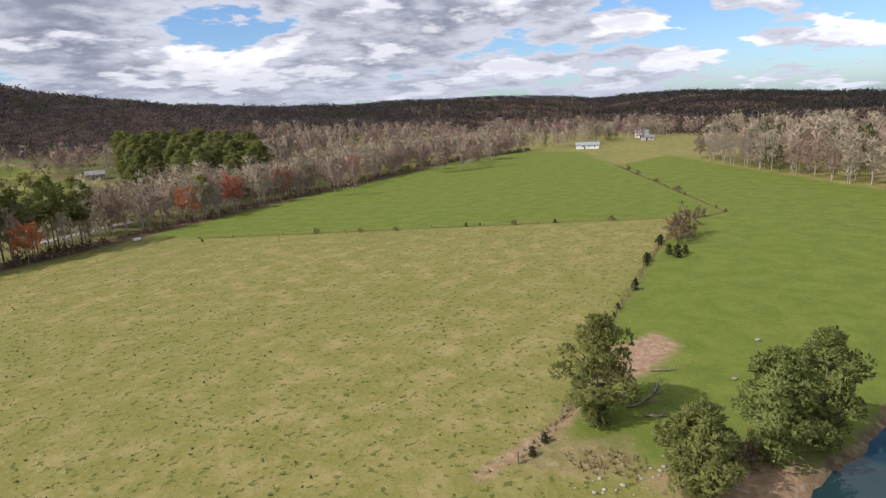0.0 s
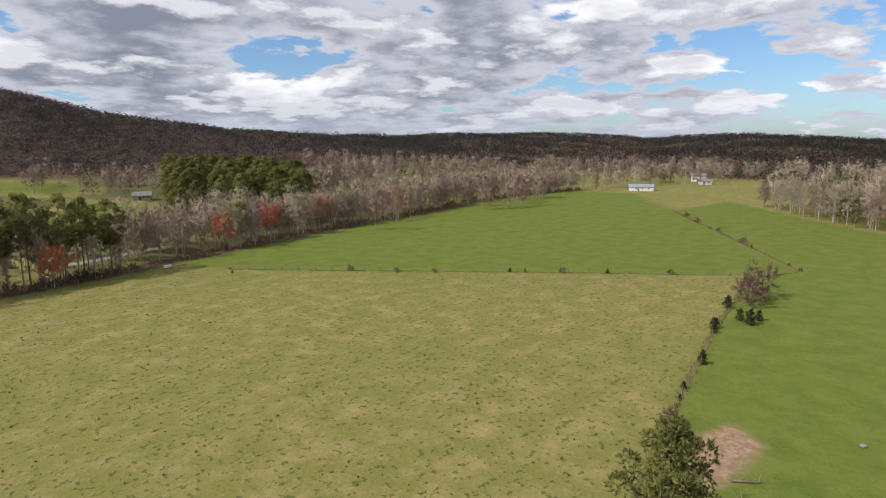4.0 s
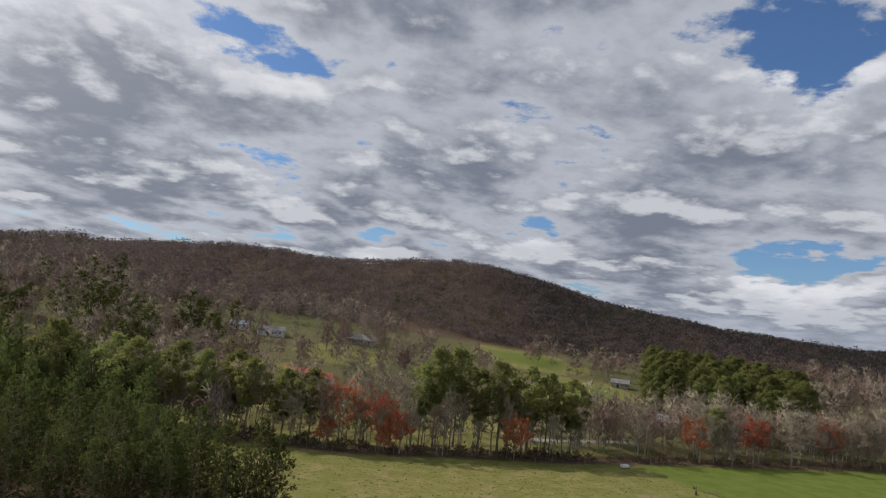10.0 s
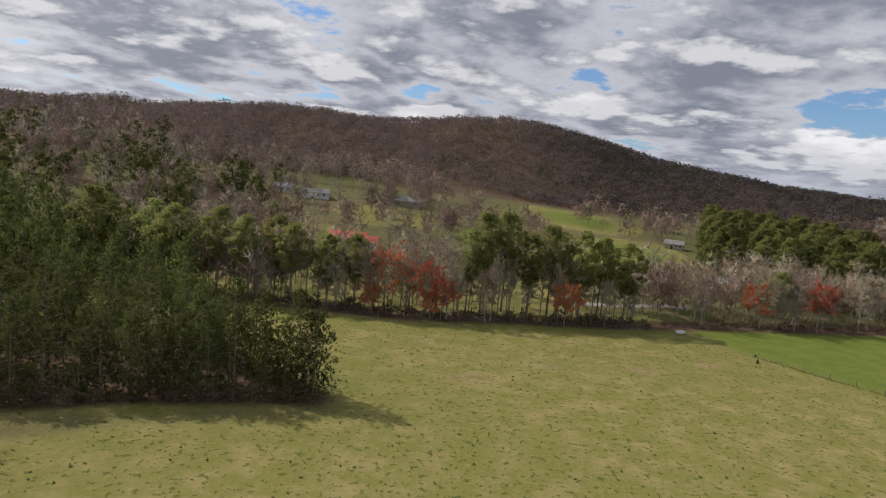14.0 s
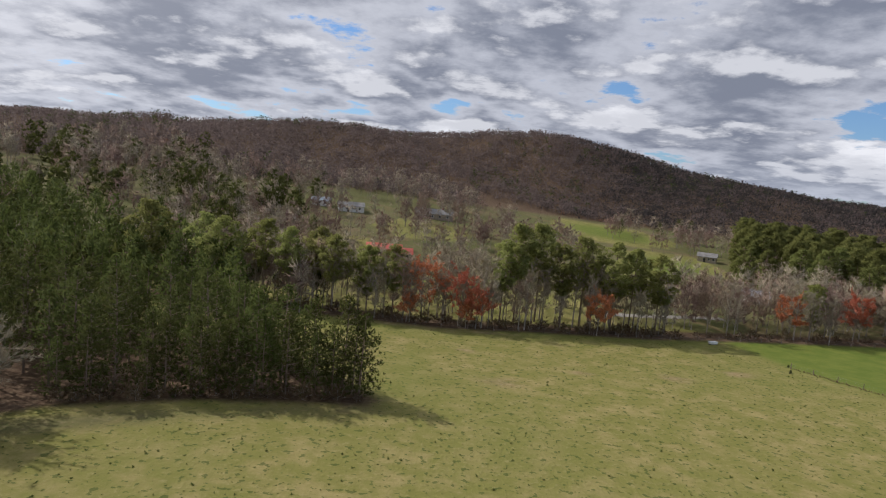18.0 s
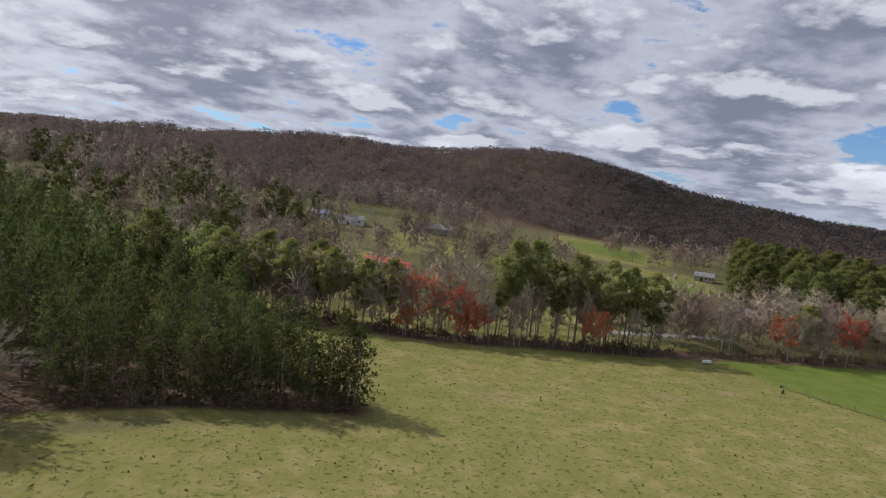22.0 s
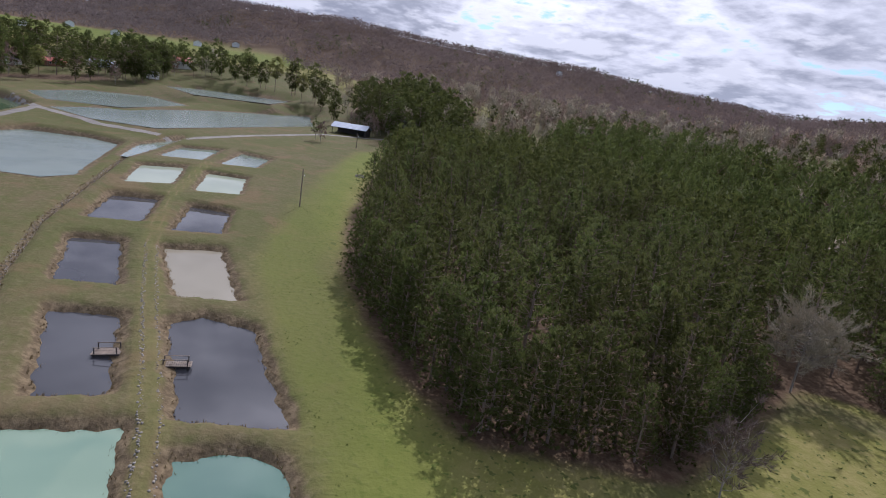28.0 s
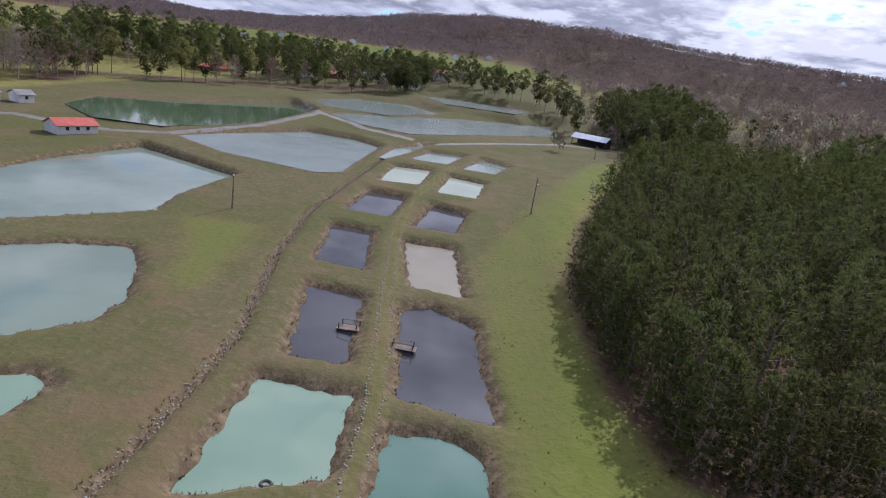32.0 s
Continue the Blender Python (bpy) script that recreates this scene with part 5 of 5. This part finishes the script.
def utility_pole(x, y, h, label):
    ob = new("utility_pole")
    ob.matrix_basis = pose(x, y, height(x, y), 0, 1.5, 20)
    tagged(ob, label, "pole", "utility poles")
    s = Soup()
    s.tube([(0, 0, z, 0.17 - 0.007 * z) for z in np.linspace(-0.3, h, 5)], 10)
    part("shaft", s.mesh("shaft", M_POST), None, ob)
    part("bracket", boxed(-0.1, 0.9, -0.05, 0.05, h * 0.86, h * 0.86 + 0.1, bev=0.01), M_POST, ob)
    lamp = Soup()
    lamp.tube([(0.9, 0, h * 0.86 - 0.05, 0.05), (0.95, 0, h * 0.86 - 0.1, 0.18), (1.0, 0, h * 0.86 - 0.3, 0.14)], 8)
    part("lamp_head", lamp.mesh("lamp_head", M_PAINT), None, ob)


utility_pole(-155.5, 4.2, 9.6, "leaning wooden utility pole on the lawn")
utility_pole(-118.5, -58.6, 8.6, "wooden utility pole between two ponds")
utility_pole(-276, 37, 6.5, "short wooden pole near the open barn")


def dock(x, y, z, turn, length, width, label, broken=False):
    """Wooden dock: planks on beams and legs, with a rail."""
    ob = new("wooden_dock")
    ob.matrix_basis = pose(x, y, z, 3 if broken else 0, 4 if broken else 0, turn)
    tagged(ob, label, "dock")
    for px in np.arange(0.0, length, 0.24):
        part("plank", boxed(px, px + 0.2, -width / 2, width / 2, 0.45, 0.5), M_POST, ob)
    for py in (-width / 2 + 0.1, width / 2 - 0.2):
        part("beam", boxed(0, length, py, py + 0.1, 0.28, 0.446), M_DARKWOOD, ob)
        for px in (0.3, length - 0.3):
            part("leg", boxed(px - 0.06, px + 0.06, py - 0.02, py + 0.12, -1.6, 1.2, bev=0.01), M_DARKWOOD, ob)
        part("rail", boxed(0.2, length - 0.2, py, py + 0.08, 1.205, 1.28), M_POST, ob)


W_LEFT = [p for p in PONDS if "broken dock" in p[3]][0][2]
W_RIGHT = [p for p in PONDS if "small dock" in p[3]][0][2]
dock(-72.8, -16.6, W_RIGHT, 5, 3.2, 1.4, "small grey wooden dock at the dark pond")
bpy.data.objects["wooden_dock"].matrix_basis = pose(-70.4, -17.2, W_RIGHT, 0, 0, 88)
dock(-73.6, -21.8, W_LEFT, -95, 3.0, 2.0, "sagging broken wooden dock at the murky pond", True)


def stones(name, line, gap, spread, lo, hi, label, seed):
    """Loose stones in a strip, one mesh."""
    g = np.random.default_rng(seed)
    spots = along(g, line, gap, -spread, spread)
    bm = bmesh.new()
    bmesh.ops.create_icosphere(bm, subdivisions=1, radius=1)
    bv = np.array([v.co for v in bm.verts])
    bf = np.array([[v.index for v in f.verts] for f in bm.faces])
    bm.free()
    vs, fs = [], []
    for i, (x, y) in enumerate(spots):
        s = g.uniform(lo, hi)
        z = ground_height(x, y)
        vs.append(bv * g.uniform(0.7, 1.2, (len(bv), 1)) * s * g.uniform(0.6, 1.2, 3) * [1, 1, 0.6] + [x, y, z + 0.1 * s])
        fs.append(bf + i * len(bv))
    tagged(new(name, mesh_np(name, np.concatenate(vs), np.concatenate(fs), [M_ROCK])), label, "stones", kind="stuff")


stones("ditch_stones", DITCH, 0.16, 0.75, 0.05, 0.20, "pale stones lining a dry ditch", 1)
stones("track_stones", "-36,-16.1 -44,-16.6 -56,-17.3 -68,-18.9 -90,-22.0 -118,-25.5", 0.36, 0.28, 0.07, 0.22, "pale stones along a rut of the grass track", 2)
stones("track_stones", "-36,-14.3 -44,-14.8 -56,-15.5 -68,-17.1 -90,-20.2 -118,-23.7", 0.45, 0.28, 0.07, 0.20, "pale stones along a rut of the grass track", 4)
stones("bank_stones", "23,-15 30,-17 38,-26", 0.35, 2.6, 0.08, 0.34, "pale rocks on the eroded bank", 3)
for x, y, s in ((70.1, -19.6, 0.4), (54.9, -20.0, 0.34)):
    if s:
        bm = bmesh.new()
        bmesh.ops.create_icosphere(bm, subdivisions=2, radius=s)
        for v in bm.verts:
            v.co *= 1 + 0.22 * noise.noise(v.co * 3 + Vector((x, y, 0)))
            v.co.z *= 0.6
        ob = part("boulder", bm, M_ROCK, None, at=pose(x, y, 0.15))
        tagged(ob, "pale boulder lying in the green field", "rock", "boulders in the field")


def lane(name, text, width, label):
    """Gravel lane that lies on the land."""
    p = np.array([[float(c) for c in w.split(",")] for w in text.split()])
    pts = [a + (b - a) * t for a, b in zip(p[:-1], p[1:]) for t in np.linspace(0, 1, 14)[:-1]] + [p[-1]]
    pts = np.array(pts)
    d = unit(np.gradient(pts, axis=0))
    side = np.stack([-d[:, 1], d[:, 0]], -1)
    wid = width * (1 + 0.12 * np.sin(np.arange(len(pts)) * 1.7))
    bm = bmesh.new()
    rows = [[bm.verts.new((*(q + sd * o * w / 2), ground_height(*(q + sd * o * w / 2)) + (0.05 if abs(o) < 0.9 else 0.01))) for o in (-1, -0.5, 0, 0.5, 1)] for q, sd, w in zip(pts, side, wid)]
    for a, b in zip(rows[:-1], rows[1:]):
        for i in range(4):
            bm.faces.new((a[i + 1], a[i], b[i], b[i + 1]))
    bmesh.ops.recalc_face_normals(bm, faces=bm.faces)
    ob = part(name, bm, M_ROAD, None)
    tagged(ob, label, "lane", kind="structure")


lane("road", "-150,-172 -178,-152 -176,-137 -176,-121 -186,-108 -228,-95 -290,-90 -330,-112", 4.0, "grey gravel lane past the red-roofed sheds")
lane("road", "-290,-90 -258,-62 -246,-33 -276,-9 -312,26 -322,62", 3.6, "grey gravel lane on the dam between ponds")
lane("road", "44,182 62,185 84,191", 3.6, "pale country road behind the tree line")


def dry_grass(name, lines, per_metre, label, seed, tall=0.7):
    """Tall dry grass left standing in strips, as one mesh of blades."""
    g = np.random.default_rng(seed)
    at = np.concatenate([along(g, text, 1.0 / per_metre, -width, width) for text, width in lines])
    z = np.array([ground_height(x, y) for x, y in at])
    root = np.column_stack([at, z - 0.05])
    up = np.tile([0.0, 0.0, 1.0], (len(root), 1))
    v = blades(g, root, up, np.full(len(root), tall), 7, 0.10, 0.35)
    tagged(new(name, mesh_np(name, v, np.arange(len(v)).reshape(-1, 3), [M_STRAW])), label, "grass", kind="stuff")


M_STRAW = foliage("dry_grass_blades", (0.13, 0.095, 0.045), (0.27, 0.21, 0.11), 0.15)
dry_grass("fence_grass", (("78,138 95.9,113.3 126,71.8 156.3,27 162,20", 0.5), ("24,-7 34.5,-6.5 66.7,1.5 107.4,9.8 157,17.8 175.7,10.4", 0.6), ("175.7,10.4 207.6,32 247,59 304,98", 0.6)), 3.0, "dry uncut grass under the wire fences", 41, 0.5)
dry_grass("bank_straw", (("26.5,-12 29,-13.5 29.5,-18", 2.2),), 14.0, "pale straw-coloured weeds on the eroded bank", 43, 0.5)
dry_grass("ditch_grass", ((DITCH, 1.0),), 3.0, "dry weeds along the stony ditch", 42, 0.40)
for k, (colour, p, level, label) in enumerate(PONDS):
    if -160 < p[:, 0].mean() < -30:
        ring = " ".join(f"{x:.1f},{y:.1f}" for x, y in np.vstack([p, p[:1]]))
        dry_grass("bank_grass", ((ring, 0.7),), 2.4, "dry weeds on a pond bank", 50 + k, 0.38)


def lawn_weeds(name, line, width, per_metre, label, seed):
    """Low green weeds in clusters on the mown grass, as one mesh of blades."""
    g = np.random.default_rng(seed)
    at = along(g, line, 1.0 / per_metre, -width, width)
    at = at[np.sin(at[:, 0] * 0.33 + 2 * np.sin(at[:, 1] * 0.4)) * np.cos(at[:, 1] * 0.45 + seed) + g.normal(0, 0.35, len(at)) > 0.35]
    z = np.array([ground_height(x, y) for x, y in at])
    v = blades(g, np.column_stack([at, z - 0.02]), np.tile([0.0, 0.0, 0.6], (len(at), 1)), g.uniform(0.08, 0.24, len(at)), 8, 0.25, 0.8)
    tagged(new(name, leafy(name, v, np.tile([0.0, 0.0, 1.0], (len(v), 1)), [M_WEED])), label, "weeds", kind="stuff")


M_WEED = foliage("low_weeds", (0.088, 0.120, 0.024), (0.135, 0.165, 0.038), 0.5)
lawn_weeds("lawn_weeds", "-44,6 -58,4 -75,1.5 -100,-1 -130,1 -165,9", 6.5, 22, "low green weeds in patches on the lawn", 61)


def torus(R, r, n=20, m=8):
    s = Soup()
    a = np.linspace(0, 2 * np.pi, n + 1)
    s.tube([(R * math.cos(t), R * math.sin(t), 0, r) for t in a], m)
    return s


g = np.random.default_rng(77)
at = fill(g, "-38,25 -51,46 -54,66 -36,78 -12,84 -34,140 -4,144 22,148 64,156 78,138 96,113 126,72 154,26 107,8 67,0 24,-9 10,-40 -20,-30", 1.35)
at = at[np.sin(at[:, 0] * 0.31 + 2 * np.sin(at[:, 1] * 0.17)) * np.cos(at[:, 1] * 0.27) + g.normal(0, 0.8, len(at)) > 0.0]
z = np.array([height(x, y) for x, y in at])
v = blades(g, np.column_stack([at + g.normal(0, 0.1, at.shape), z - 0.03]), np.tile([0.0, 0.0, 0.55], (len(at), 1)), g.uniform(0.10, 0.22, len(at)) * g.choice([1.0, 1.0, 1.0, 1.7], len(at)), 11, 0.26, 0.8)
tagged(new("pasture_tufts", mesh_np("pasture_tufts", v, np.arange(len(v)).reshape(-1, 3), [M_TUFT])), "uneven tufts of darker grass across the grazed pasture", "grass", kind="stuff")

ring_level = [q for q in PONDS if q[3] == "turquoise rectangular fish pond"][0][2]
tyre = part("floating_tyre", torus(0.42, 0.14).mesh("floating_tyre", M_DARKWOOD), None, None, at=pose(-41.5, -22.6, ring_level + 0.02))
tagged(tyre, "black tyre floating on the turquoise pond", "tyre")


def trough(x, y, turn, mat, label):
    ob = new("feed_trough")
    ob.matrix_basis = pose(x, y, height(x, y), 0, 0, turn)
    tagged(ob, label, "trough")
    part("basin", boxed(-1.2, 1.2, -0.5, 0.5, 0.15, 0.75, bev=0.08), mat, ob)
    part("rim", boxed(-1.28, 1.28, -0.58, 0.58, 0.754, 0.82, bev=0.02), mat, ob)
    for px in (-0.9, 0.9):
        part("foot", boxed(px - 0.1, px + 0.1, -0.45, 0.45, 0, 0.146), M_DARKWOOD, ob)


trough(67.1, 156.0, 20, M_PAINT, "white feed trough at the tree line")
for i in range(14):
    a = i / 14 * 6.283
    bm = bmesh.new()
    bmesh.ops.create_icosphere(bm, subdivisions=1, radius=0.35)
    for v in bm.verts:
        v.co *= 1 + 0.25 * noise.noise(v.co * 4 + Vector((i, 0, 0)))
    x, y = -206.2 + 1.9 * math.cos(a), 27.7 + 1.5 * math.sin(a)
    tagged(part("stone", bm, M_ROCK, None, at=pose(x, y, ground_height(x, y) + 0.12)), "pale stone in a ring on the lawn", "stone", "stone ring on the lawn")


def fallen_limb(x, y, turn, length, seed, label):
    """Dead limb lying on the ground, with broken side branches."""
    g = np.random.default_rng(seed)
    ob = new("fallen_limb")
    ob.matrix_basis = pose(x, y, height(x, y) + 0.12, 0, 0, turn)
    tagged(ob, label, "branch", "fallen limbs by the pine")
    bough = Soup()
    zs = np.linspace(0, length, 6)
    line = np.column_stack([zs, g.normal(0, 0.12, 6).cumsum(), np.abs(g.normal(0, 0.10, 6)).cumsum() * 0.5])
    bough.tube([(*q, 0.13 * (1.05 - z / length) + 0.02) for q, z in zip(line, zs)], 6)
    part("bough", bough.mesh("bough", M_POST), None, ob)
    for i in range(7):
        q = line[1 + i % 5]
        e = q + [g.uniform(0.2, 0.9), g.normal(0, 0.7), g.uniform(0.2, 1.0)]
        side = Soup()
        side.tube([(*q, 0.045), (*(q * 0.4 + e * 0.6), 0.03), (*e, 0.01)], 4)
        part("side_branch", side.mesh("side_branch", M_POST), None, ob)


for i, (x, y, turn, length) in enumerate(((41, -11.5, -40, 4.5), (43, -12.5, -15, 5.0), (46, -13, 20, 4.0), (52, -10.5, -60, 3.5), (40, -14, -75, 4.0))):
    fallen_limb(x, y, turn, length, 400 + i, "dead grey limb lying beside the field pine")
